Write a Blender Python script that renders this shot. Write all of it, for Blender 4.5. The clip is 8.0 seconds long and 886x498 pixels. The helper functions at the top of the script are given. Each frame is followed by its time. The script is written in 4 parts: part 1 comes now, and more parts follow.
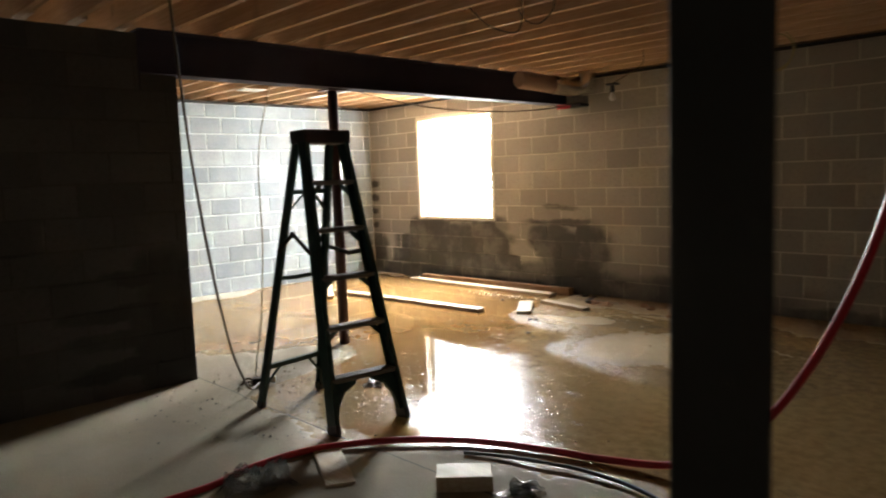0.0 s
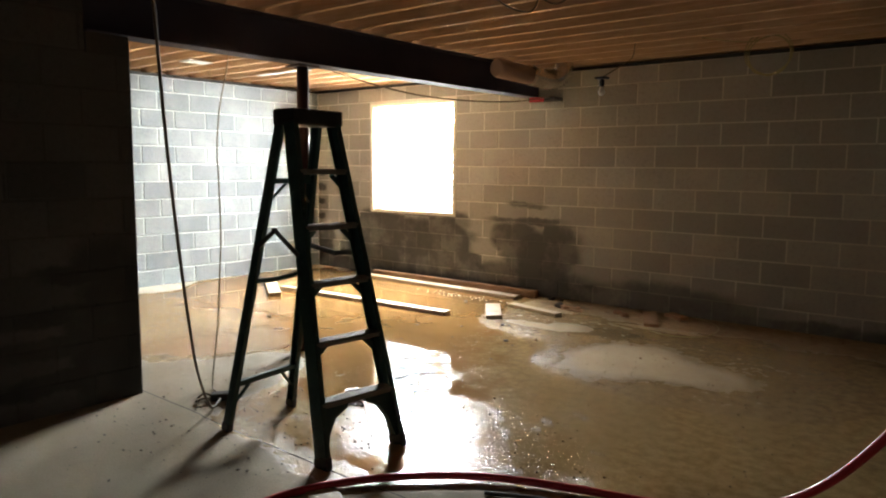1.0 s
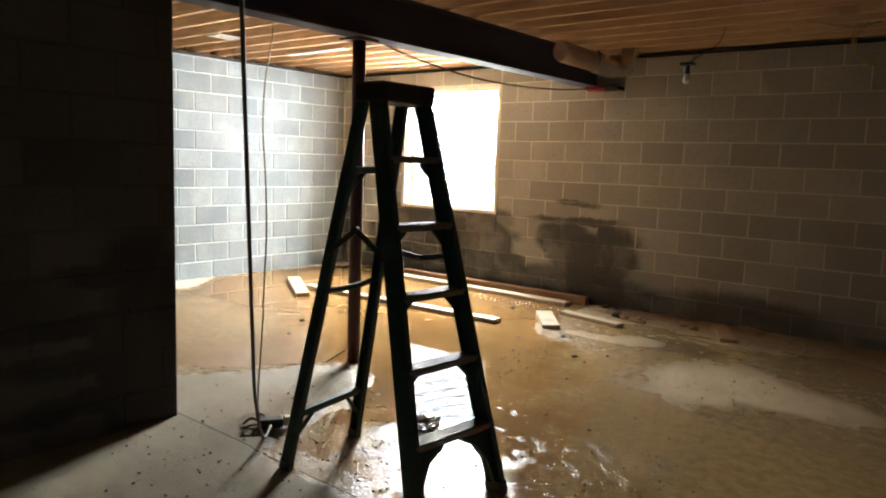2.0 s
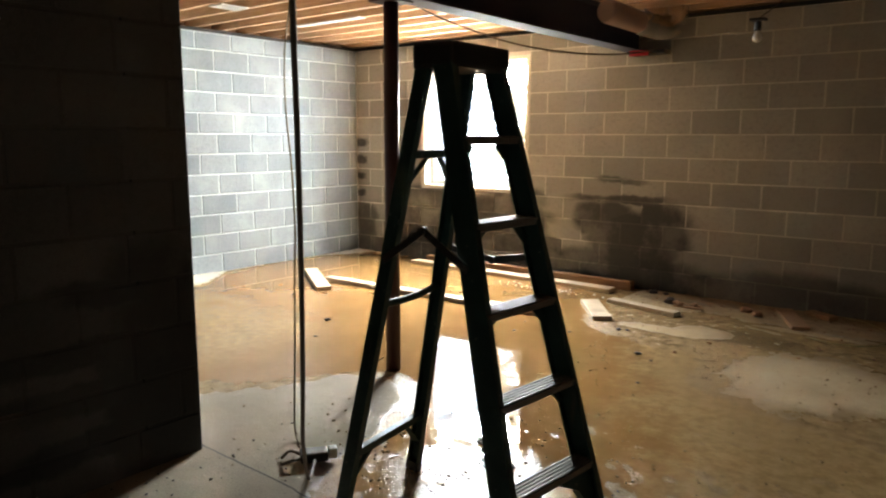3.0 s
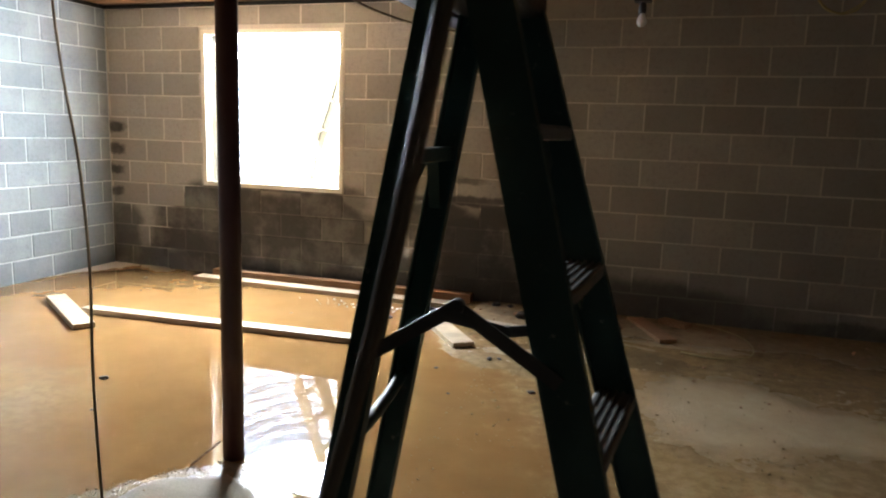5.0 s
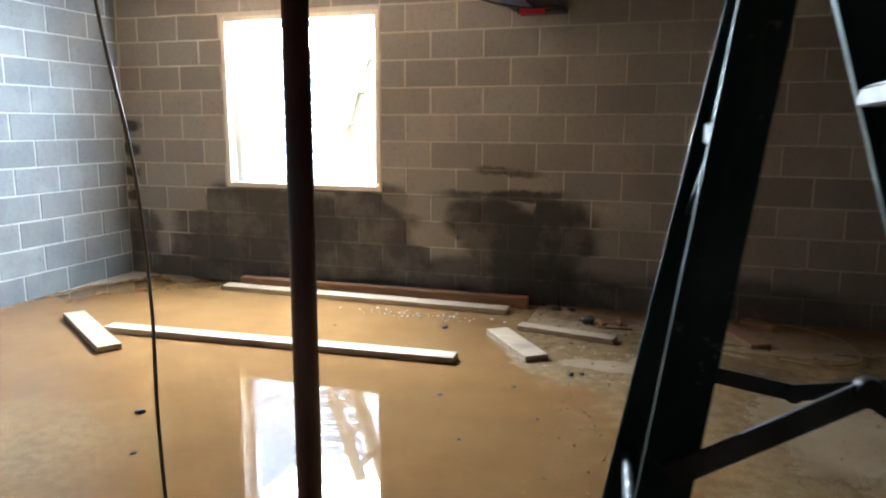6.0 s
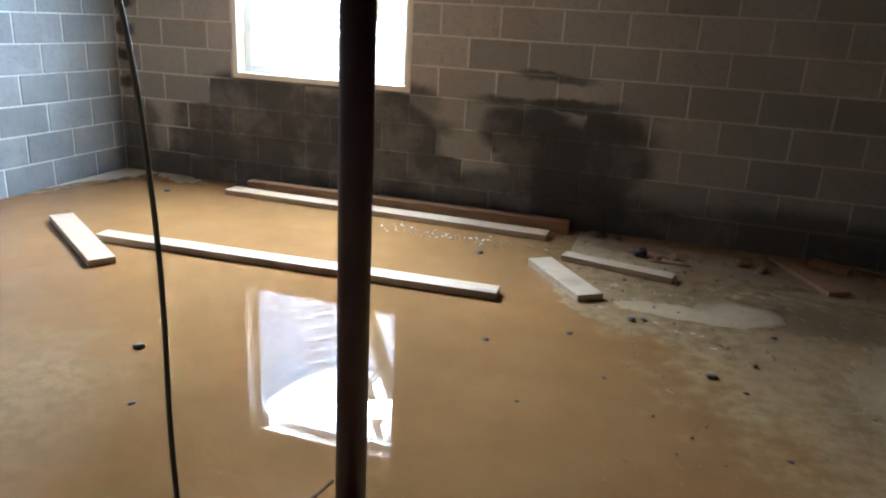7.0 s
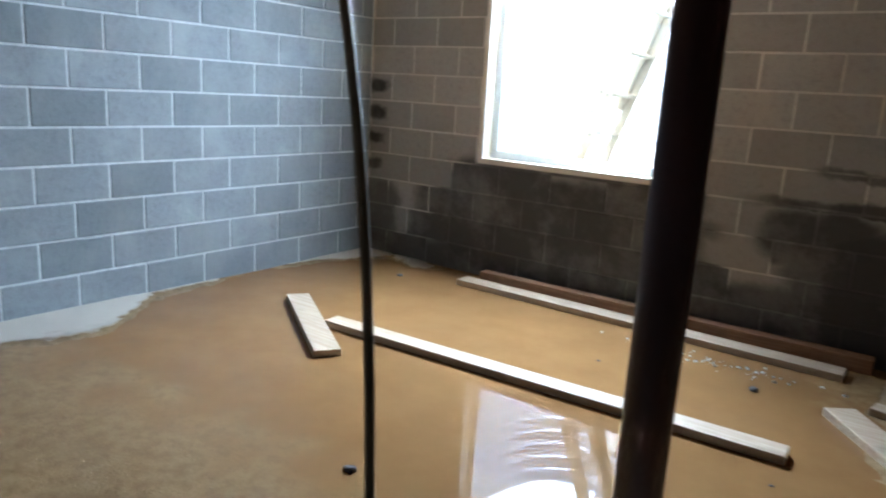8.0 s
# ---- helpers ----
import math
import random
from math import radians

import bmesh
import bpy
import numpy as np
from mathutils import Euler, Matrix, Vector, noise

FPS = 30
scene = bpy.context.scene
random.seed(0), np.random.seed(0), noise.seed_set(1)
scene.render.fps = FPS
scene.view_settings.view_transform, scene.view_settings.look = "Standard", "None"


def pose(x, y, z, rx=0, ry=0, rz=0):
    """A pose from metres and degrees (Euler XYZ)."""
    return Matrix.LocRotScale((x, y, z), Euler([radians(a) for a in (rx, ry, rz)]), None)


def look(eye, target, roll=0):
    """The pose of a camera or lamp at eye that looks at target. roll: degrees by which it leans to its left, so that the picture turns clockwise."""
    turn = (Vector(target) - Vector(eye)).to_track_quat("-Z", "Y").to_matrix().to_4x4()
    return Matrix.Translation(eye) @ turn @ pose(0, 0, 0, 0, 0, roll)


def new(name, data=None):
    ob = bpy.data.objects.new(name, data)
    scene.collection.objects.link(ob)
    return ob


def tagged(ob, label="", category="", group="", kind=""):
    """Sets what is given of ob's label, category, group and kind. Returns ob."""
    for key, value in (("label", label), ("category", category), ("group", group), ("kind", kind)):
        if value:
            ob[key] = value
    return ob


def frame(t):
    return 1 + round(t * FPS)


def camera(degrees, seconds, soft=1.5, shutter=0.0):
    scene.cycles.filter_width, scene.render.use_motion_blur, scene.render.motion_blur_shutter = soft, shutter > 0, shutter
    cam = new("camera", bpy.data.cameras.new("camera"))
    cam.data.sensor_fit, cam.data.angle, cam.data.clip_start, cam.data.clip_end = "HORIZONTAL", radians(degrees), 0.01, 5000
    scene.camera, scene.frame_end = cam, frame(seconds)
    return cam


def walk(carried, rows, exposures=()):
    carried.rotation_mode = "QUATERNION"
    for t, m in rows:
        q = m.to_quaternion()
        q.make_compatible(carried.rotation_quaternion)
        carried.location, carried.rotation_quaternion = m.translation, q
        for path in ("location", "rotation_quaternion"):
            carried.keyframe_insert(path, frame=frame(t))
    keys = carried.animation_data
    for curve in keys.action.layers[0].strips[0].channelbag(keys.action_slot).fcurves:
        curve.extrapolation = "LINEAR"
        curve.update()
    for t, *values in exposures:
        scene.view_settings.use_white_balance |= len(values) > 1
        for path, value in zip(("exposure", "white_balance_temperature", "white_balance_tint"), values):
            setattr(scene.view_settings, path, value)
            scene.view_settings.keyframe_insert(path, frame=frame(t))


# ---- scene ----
cam = camera(63.9, 8.0, soft=2.0, shutter=0.25)
PATH = [
    (0, (8.699, -6.852, 1.423), (7.261, -5.475, 1.223), -2.0),
    (0.5, (8.33, -6.797, 1.44), (6.786, -5.547, 1.215), 0.5),
    (1, (7.969, -6.797, 1.446), (6.703, -5.266, 1.217), 0.5),
    (1.5, (7.619, -6.744, 1.411), (6.413, -5.168, 1.164), 2.8),
    (1.7, (7.406, -6.688, 1.412), (6.143, -5.155, 1.179), 2.8),
    (2.8, (6.664, -6.428, 1.413), (5.485, -4.839, 1.12), -1.4),
    (3, (6.53, -6.343, 1.424), (5.287, -4.807, 1.114), 0.2),
    (3.5, (6.211, -6.216, 1.384), (4.977, -4.7, 0.962), 1.7),
    (4, (5.864, -6.111, 1.408), (4.809, -4.46, 1.006), -0.0),
    (4.5, (5.595, -5.854, 1.424), (4.816, -4.044, 1.084), 1.9),
    (4.7, (5.504, -5.78, 1.424), (4.869, -3.913, 1.095), 2.5),
    (5.8, (4.88, -5.423, 1.358), (4.288, -3.54, 1.035), 1.3),
    (6, (4.799, -5.322, 1.375), (4.188, -3.449, 1.032), 0.2),
    (6.5, (4.531, -5.067, 1.342), (3.979, -3.243, 0.736), 2.5),
    (7, (4.365, -4.842, 1.355), (3.797, -3.026, 0.74), 3.2),
    (7.5, (4.211, -4.552, 1.37), (3.377, -2.8, 0.886), 3.8),
    (8, (3.996, -4.397, 1.361), (2.852, -2.816, 0.922), 3.4),
]
# ---- light ----
EXPO = [(0.0, 6.54, 7509, 10), (1.5, 6.4, 7509, 10), (3.5, 6.28, 7364, 10), (4.5, 6.2, 6880, 10), (6.0, 5.86, 5959, 10), (7.0, 5.57, 5571, 10), (7.5, 5.35, 5426, 9), (8.0, 5.11, 5377, 8)]
walk(cam, [(t, look(eye, target, roll)) for t, eye, target, roll in PATH], EXPO)

world = bpy.data.worlds.new("world")
scene.world = world
world.use_nodes = True
wn = world.node_tree.nodes
sky = wn.new("ShaderNodeTexSky")
sky.sky_type = "NISHITA"
sky.sun_disc = False
sky.sun_elevation = radians(73)
sky.sun_rotation = radians(180)
wn["Background"].inputs["Strength"].default_value = 0.1
world.node_tree.links.new(sky.outputs[0], wn["Background"].inputs["Color"])

sun_data = bpy.data.lights.new("sun", "SUN")
sun_data.energy, sun_data.angle, sun_data.color = 2.5, radians(10), (1.0, 0.97, 0.93)
sun = new("sun", sun_data)
# high over the house, down into the window well
sun.matrix_world = look((3.3, -0.6, 9.0), (1.6, 1.0, 1.2))

# daylight of the sky in the head of the window opening
area = bpy.data.lights.new("sky_light", "AREA")
area.shape, area.size, area.size_y, area.energy, area.color = "RECTANGLE", 1.24, 0.18, 6.2, (0.82, 0.92, 1.0)
sky_lamp = new("sky_light", area)
sky_lamp.matrix_world = look((1.83, 0.36, 2.11), (5.1, -5.6, 1.4))


# ---- materials ----
class Nodes:
    """Short hand for building one material's node tree."""

    def __init__(self, name):
        self.mat = bpy.data.materials.new(name)
        self.mat.use_nodes = True
        self.tree = self.mat.node_tree
        self.bsdf = self.tree.nodes["Principled BSDF"]
        self.pos = self.tree.nodes.new("ShaderNodeNewGeometry").outputs["Position"]

    def put(self, socket, value):
        if isinstance(value, (int, float)):
            socket.default_value = value
        elif isinstance(value, tuple):
            socket.default_value = (*value, 1.0) if len(value) == 3 and len(socket.default_value) == 4 else value
        else:
            self.tree.links.new(value, socket)

    def set(self, name, value):
        self.put(self.bsdf.inputs[name], value)
        return self

    def math(self, op, a, b=0.0, clamp=False):
        n = self.tree.nodes.new("ShaderNodeMath")
        n.operation, n.use_clamp = op, clamp
        self.put(n.inputs[0], a)
        self.put(n.inputs[1], b)
        return n.outputs[0]

    def noise(self, scale, detail=4.0, rough=0.55, vec=None, stretch=None, which="Fac"):
        n = self.tree.nodes.new("ShaderNodeTexNoise")
        n.inputs["Scale"].default_value = scale
        n.inputs["Detail"].default_value = detail
        n.inputs["Roughness"].default_value = rough
        vec = vec or self.pos
        if stretch:
            m = self.tree.nodes.new("ShaderNodeMapping")
            m.inputs["Scale"].default_value = stretch
            self.tree.links.new(vec, m.inputs["Vector"])
            vec = m.outputs[0]
        self.tree.links.new(vec, n.inputs["Vector"])
        return n.outputs[which]

    def ramp(self, fac, a, b):
        """0 to 1 as fac goes from a to b."""
        n = self.tree.nodes.new("ShaderNodeMapRange")
        n.interpolation_type = "SMOOTHSTEP"
        self.put(n.inputs[0], fac)
        n.inputs[1].default_value, n.inputs[2].default_value = a, b
        return n.outputs[0]

    def mix(self, fac, a, b, blend="MIX"):
        n = self.tree.nodes.new("ShaderNodeMix")
        n.data_type, n.blend_type = "RGBA", blend
        self.put(n.inputs[0], fac)
        self.put(n.inputs[6], a)
        self.put(n.inputs[7], b)
        return n.outputs[2]

    def bump(self, height, strength=0.3, distance=0.01):
        n = self.tree.nodes.new("ShaderNodeBump")
        n.inputs["Strength"].default_value, n.inputs["Distance"].default_value = strength, distance
        self.put(n.inputs["Height"], height)
        self.tree.links.new(n.outputs[0], self.bsdf.inputs["Normal"])
        return self

    def xyz(self, vec=None):
        n = self.tree.nodes.new("ShaderNodeSeparateXYZ")
        self.tree.links.new(vec or self.pos, n.inputs[0])
        return n.outputs

    def random(self):
        return self.tree.nodes.new("ShaderNodeObjectInfo").outputs["Random"]


def wet_shape(n, boxes, wobble=0.2, axis=0):
    """How far water has soaked into the wall: a union of soft patches (x, z, half width, half height, softness, strength)."""
    warp = n.noise(3.4, 6.0, 0.68, which="Color")
    add = n.tree.nodes.new("ShaderNodeVectorMath")
    add.operation = "MULTIPLY_ADD"
    n.tree.links.new(warp, add.inputs[0])
    add.inputs[1].default_value = (wobble, wobble, wobble * 0.7)
    n.tree.links.new(n.pos, add.inputs[2])
    xyz = n.xyz(add.outputs[0])
    x, z = xyz[axis], xyz[2]
    total = None
    soak = n.math("MULTIPLY", n.math("SUBTRACT", n.random(), 0.5), 0.5)
    patchy = n.math("ADD", 0.72, n.math("MULTIPLY", n.ramp(n.noise(2.3, 5, 0.65), 0.36, 0.56), 0.28))
    for cx, cz, hx, hz, soft, strength in boxes:
        cx, cz = cx + wobble / 2, cz + wobble * 0.35
        a = n.math("POWER", n.math("ABSOLUTE", n.math("DIVIDE", n.math("SUBTRACT", x, cx), hx)), 3.0)
        b = n.math("POWER", n.math("ABSOLUTE", n.math("DIVIDE", n.math("SUBTRACT", z, cz), hz)), 3.0)
        d = n.math("ADD", n.math("POWER", n.math("ADD", a, b), 1 / 3), soak)
        s0 = min(0.4, soft * 0.75 / min(hx, hz))
        m = n.math("MULTIPLY", n.ramp(d, 1.15 + s0, 1.15 - s0), strength)
        total = m if total is None else n.math("MAXIMUM", total, m)
    total = n.math("MULTIPLY", total, patchy)
    return total


WET_PATCHES = [
    (3.55, 1.03, 0.21, 0.028, 0.018, 0.86), (3.55, 0.84, 0.47, 0.04, 0.024, 0.92), (3.4, 0.66, 0.32, 0.15, 0.042, 0.92), (3.75, 0.42, 0.42, 0.32, 0.072, 0.97),
    (4.02, 0.62, 0.16, 0.035, 0.018, 0.76), (3.65, 0.14, 0.8, 0.2, 0.06, 1), (2.66, 0.78, 0.12, 0.06, 0.03, 0.54), (2.58, 0.62, 0.3, 0.07, 0.036, 0.59),
    (1.78, 0.41, 0.98, 0.42, 0.05, 0.92), (2.6, 0.08, 2.6, 0.14, 0.054, 0.86), (0.1, 0.3, 0.2, 0.24, 0.06, 0.76), (0.07, 0.95, 0.085, 0.045, 0.03, 1),
    (0.07, 1.15, 0.085, 0.045, 0.03, 1), (0.07, 0.74, 0.085, 0.045, 0.03, 1), (0.07, 1.36, 0.085, 0.045, 0.03, 1), (5.8, 0.03, 2.4, 0.07, 0.048, 0.76), (5.0, 0.10, 1.1, 0.17, 0.07, 0.75),
]


PARTITION_PATCHES = [
    (-4.95, 0.80, 0.26, 0.05, 0.02, 0.9), (-5.05, 0.60, 0.38, 0.05, 0.02, 0.9), (-5.02, 0.40, 0.38, 0.05, 0.02, 0.9), (-5.03, 0.20, 0.40, 0.06, 0.02, 0.9), (-4.82, 0.4, 0.2, 0.45, 0.05, 0.9),
]


def block_material(name, tone, wet=True, smear=0.3, patches=WET_PATCHES, axis=0):
    n = Nodes(name)
    fine, mid, big = n.noise(160, 3), n.noise(28, 4), n.noise(2.2, 5, 0.6)
    col = n.mix(n.ramp(fine, 0.3, 0.7), tuple(c * 0.86 for c in tone), tuple(c * 1.1 for c in tone))
    col = n.mix(n.math("MULTIPLY", n.ramp(mid, 0.45, 0.75), 0.5), col, tuple(c * 0.62 for c in tone))
    col = n.mix(n.math("MULTIPLY", n.ramp(big, 0.42, 0.68), smear), col, (tone[0] * 1.3, tone[1] * 1.28, tone[2] * 1.24))
    rnd = n.random()
    col = n.mix(n.math("MULTIPLY", rnd, 0.55), col, (tone[0] * 0.5, tone[1] * 0.52, tone[2] * 0.53))
    rough = 0.92
    if wet:
        w = wet_shape(n, patches, axis=axis)
        w = n.math("MULTIPLY", w, 0.92)
        col = n.mix(w, col, (0.026, 0.025, 0.024))
        rough = n.math("SUBTRACT", 0.92, n.math("MULTIPLY", w, 0.3))
    h = n.math("ADD", n.math("MULTIPLY", fine, 0.6), mid)
    n.set("Base Color", col).set("Roughness", rough).set("Specular IOR Level", 0.3).bump(h, 0.5, 0.006)
    return n.mat


def wood_material(name, light, dark, rough=0.65, axis=0, variety=0.3):
    n = Nodes(name)
    st = [9.0, 9.0, 9.0]
    st[axis] = 0.5
    grain = n.noise(7, 5, 0.6, stretch=tuple(st))
    knots = n.noise(2.4, 2)
    col = n.mix(n.ramp(grain, 0.35, 0.68), dark, light)
    col = n.mix(n.math("MULTIPLY", n.ramp(knots, 0.62, 0.72), 0.5), col, tuple(c * 0.45 for c in dark))
    col = n.mix(n.math("MULTIPLY", n.random(), variety), col, tuple(c * 0.7 for c in dark))
    n.set("Base Color", col).set("Roughness", rough).bump(grain, 0.25, 0.003)
    return n.mat


def plain_material(name, tone, rough=0.5, metal=0.0, grain=60.0, depth=0.15, dirt=0.3):
    n = Nodes(name)
    a, b = n.noise(grain, 3), n.noise(grain * 0.09, 4)
    col = n.mix(n.math("MULTIPLY", n.ramp(b, 0.4, 0.75), dirt), tone, tuple(c * 0.5 for c in tone))
    col = n.mix(n.math("MULTIPLY", a, 0.25), col, tuple(min(1, c * 1.25) for c in tone))
    r = n.math("ADD", rough - 0.06, n.math("MULTIPLY", b, 0.14))
    n.set("Base Color", col).set("Roughness", r).set("Metallic", metal).bump(a, depth, 0.002)
    return n.mat


def ladder_material():
    n = Nodes("green_fibreglass")
    a, b, c = n.noise(45, 5, 0.7), n.noise(6, 4), n.noise(18, 4, 0.6, stretch=(1, 1, 0.15))
    col = n.mix(n.ramp(b, 0.35, 0.7), (0.010, 0.040, 0.037), (0.02, 0.062, 0.055))
    col = n.mix(n.math("MULTIPLY", n.ramp(a, 0.62, 0.72), 0.7), col, (0.22, 0.23, 0.21))
    col = n.mix(n.math("MULTIPLY", n.ramp(c, 0.6, 0.75), 0.5), col, (0.12, 0.10, 0.075))
    n.set("Base Color", col).set("Roughness", n.math("ADD", 0.4, n.math("MULTIPLY", b, 0.25))).bump(a, 0.2, 0.002)
    return n.mat


def floor_material():
    n = Nodes("concrete_floor")
    x, y, z = n.xyz()[:3]
    fine, mid, big = n.noise(120, 3), n.noise(14, 5), n.noise(1.7, 4)
    dry = n.mix(n.ramp(fine, 0.3, 0.7), (0.225, 0.182, 0.128), (0.295, 0.247, 0.182))
    dry = n.mix(n.math("MULTIPLY", n.ramp(mid, 0.5, 0.72), 0.4), dry, (0.2, 0.17, 0.13))
    dry = n.mix(n.math("MULTIPLY", n.ramp(big, 0.45, 0.7), 0.35), dry, (0.345, 0.30, 0.24))
    silt = n.mix(n.ramp(mid, 0.3, 0.7), (0.24, 0.155, 0.072), (0.35, 0.24, 0.125))
    dry_silt = n.mix(n.ramp(mid, 0.3, 0.75), (0.50, 0.385, 0.235), (0.40, 0.295, 0.17))
    edge = n.math("ADD", z, n.math("MULTIPLY", n.math("SUBTRACT", mid, 0.5), 0.006))
    up = n.ramp(edge, 0.0035, 0.0065)
    # loose earth along the foot of the wall
    earth = n.math("MULTIPLY", n.ramp(y, -1.3, -0.8), n.ramp(x, 3.2, 3.7))
    earth = n.math("MAXIMUM", earth, n.math("MULTIPLY", n.ramp(x, 4.2, 4.9), n.ramp(n.math("ADD", big, n.math("MULTIPLY", mid, 0.5)), 0.45, 0.95)))
    earth = n.math("MULTIPLY", earth, n.ramp(y, -3.6, -2.8))
    crust = n.math("MULTIPLY", n.ramp(n.math("ADD", x, n.math("MULTIPLY", mid, 0.3)), 0.75, 0.45), 0.75)
    dry = n.mix(crust, dry, (0.60, 0.57, 0.50))
    muddy = n.math("MULTIPLY", n.math("MULTIPLY", n.ramp(x, 4.6, 5.2), n.ramp(y, -3.4, -2.6)), 0.6)
    dry = n.mix(muddy, dry, (0.30, 0.215, 0.12))
    col = n.mix(up, silt, dry)
    saw = n.math("ABSOLUTE", n.math("ADD", n.math("ADD", y, 4.628), n.math("MULTIPLY", n.math("SUBTRACT", mid, 0.5), 0.012)))
    col = n.mix(n.math("MULTIPLY", n.ramp(saw, 0.007, 0.003), 0.85), col, (0.03, 0.025, 0.02))
    col = n.mix(n.math("MULTIPLY", earth, 0.85), col, silt)
    # pale dried silt, and a damp patch beside it
    def patch(rows, soft):
        total = None
        for cx, cy, rx, ry in rows:
            a = n.math("POWER", n.math("DIVIDE", n.math("SUBTRACT", x, cx), rx), 2.0)
            b = n.math("POWER", n.math("DIVIDE", n.math("SUBTRACT", y, cy), ry), 2.0)
            d = n.math("ADD", n.math("SQRT", n.math("ADD", a, b)), n.math("MULTIPLY", n.math("SUBTRACT", n.noise(5.5, 5, 0.62), 0.5), 1.1))
            m = n.ramp(d, 1.0 + soft, 1.0 - soft)
            total = m if total is None else n.math("MAXIMUM", total, m)
        return total
    pale = patch(((5.70, -1.85, 0.40, 0.50), (6.15, -1.9, 0.45, 0.26), (4.55, -1.28, 0.30, 0.08), (4.82, -1.16, 0.17, 0.14), (5.5, -0.75, 0.4, 0.1)), 0.3)
    damp = patch(((5.10, -1.12, 0.40, 0.20), (4.3, -0.32, 0.3, 0.1)), 0.25)
    col = n.mix(n.math("MULTIPLY", damp, 0.55), col, (0.11, 0.072, 0.036))
    col = n.mix(n.math("MULTIPLY", pale, n.math("ADD", 0.2, n.math("MULTIPLY", n.ramp(n.noise(2.6, 5, 0.6), 0.3, 0.65), 0.55))), col, dry_silt)
    rough = n.math("ADD", 0.24, n.math("MULTIPLY", n.math("MAXIMUM", up, pale), 0.64))
    # grit standing out of the wet margin
    wet_grit = n.math("MULTIPLY", n.ramp(n.noise(85, 2, 0.5), 0.5, 0.68), n.math("SUBTRACT", 1.0, up))
    relief = n.math("ADD", n.math("ADD", n.math("MULTIPLY", fine, 0.5), mid), n.math("MULTIPLY", wet_grit, 1.6))
    n.set("Base Color", col).set("Roughness", rough).bump(relief, 0.4, 0.006)
    return n.mat


def water_material():
    n = Nodes("muddy_water")
    x, y, _ = n.xyz()[:3]
    mid, big, fine, grain = n.noise(3.5, 5, 0.6), n.noise(0.8, 3), n.noise(14, 5, 0.65), n.noise(70, 3, 0.6)
    col = n.mix(n.ramp(mid, 0.2, 0.8), (0.235, 0.122, 0.044), (0.275, 0.152, 0.060))
    col = n.mix(n.math("MULTIPLY", n.ramp(big, 0.4, 0.7), 0.35), col, (0.19, 0.108, 0.044))
    # towards the open side only a thin wet film lies over silt and grit
    wide = n.math("ADD", n.math("ADD", x, n.math("MULTIPLY", n.math("ADD", y, 2.0), 0.55)), n.math("MULTIPLY", n.math("SUBTRACT", mid, 0.5), 1.3))
    film = n.ramp(wide, 4.3, 4.9)
    near = n.math("ADD", n.math("MULTIPLY", n.math("ABSOLUTE", n.math("SUBTRACT", x, 5.0)), 0.55), n.math("MULTIPLY", n.math("ABSOLUTE", n.math("ADD", y, 4.2)), 1.0))
    near = n.math("ADD", near, n.math("MULTIPLY", n.math("SUBTRACT", fine, 0.5), 0.5))
    film = n.math("MAXIMUM", film, n.ramp(near, 0.55, 0.30))
    # dull silt close under the surface on the near side
    shoal = n.math("MULTIPLY", n.ramp(n.math("ADD", y, n.math("MULTIPLY", n.math("SUBTRACT", mid, 0.5), 1.2)), -2.55, -3.05), n.ramp(x, 2.9, 2.2))
    film = n.math("MAXIMUM", film, n.math("MULTIPLY", shoal, 0.7))
    silt = n.mix(n.ramp(fine, 0.3, 0.7), (0.25, 0.16, 0.072), (0.36, 0.245, 0.118))
    silt = n.mix(n.math("MULTIPLY", n.ramp(grain, 0.6, 0.72), 0.5), silt, (0.10, 0.065, 0.035))
    col = n.mix(film, col, silt)
    wet = n.math("ADD", 0.04, n.math("MULTIPLY", n.ramp(fine, 0.35, 0.65), 0.17))
    n.set("Base Color", col).set("Roughness", n.math("ADD", 0.003, n.math("MULTIPLY", film, wet))).set("IOR", 1.33).set("Specular IOR Level", n.math("SUBTRACT", 0.68, n.math("MULTIPLY", film, 0.4)))
    n.bump(n.math("ADD", 0.0, n.math("MULTIPLY", film, n.math("ADD", n.math("MULTIPLY", grain, 1.0), n.math("MULTIPLY", fine, 0.12)))), 0.5, 0.006)
    return n.mat


M_BLOCK = block_material("grey_block", (0.385, 0.36, 0.315))
# west wall: the blue cast of skylight is put into block and mortar colour
M_BLOCK_LEFT = block_material("skylit_block", (0.30, 0.335, 0.355), wet=False, smear=0.8)
M_MORTAR = block_material("mortar", (0.66, 0.605, 0.525))
M_MORTAR_SKYLIT = block_material("skylit_mortar", (0.60, 0.64, 0.66), wet=False)
# partition: ordinary grey block, its shade put into these dark tones
M_BLOCK_SHADED = block_material("shaded_block", (0.115, 0.108, 0.10), patches=PARTITION_PATCHES, axis=1)
M_MORTAR_SHADED = block_material("shaded_mortar", (0.105, 0.096, 0.086), patches=PARTITION_PATCHES, axis=1)
M_FLOOR = floor_material()
M_WATER = water_material()
M_JOIST = wood_material("joist_wood", (0.80, 0.57, 0.38), (0.66, 0.42, 0.25), 0.7, 0)
M_DECK = wood_material("deck_wood", (0.55, 0.38, 0.22), (0.42, 0.27, 0.15), 0.8, 1)
M_PLANK = wood_material("pale_plank", (0.54, 0.44, 0.32), (0.43, 0.32, 0.21), 0.6, 0, 0.15)
M_OLD = wood_material("brown_plank", (0.44, 0.26, 0.14), (0.30, 0.16, 0.08), 0.75, 0)
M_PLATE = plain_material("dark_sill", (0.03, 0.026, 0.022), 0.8)
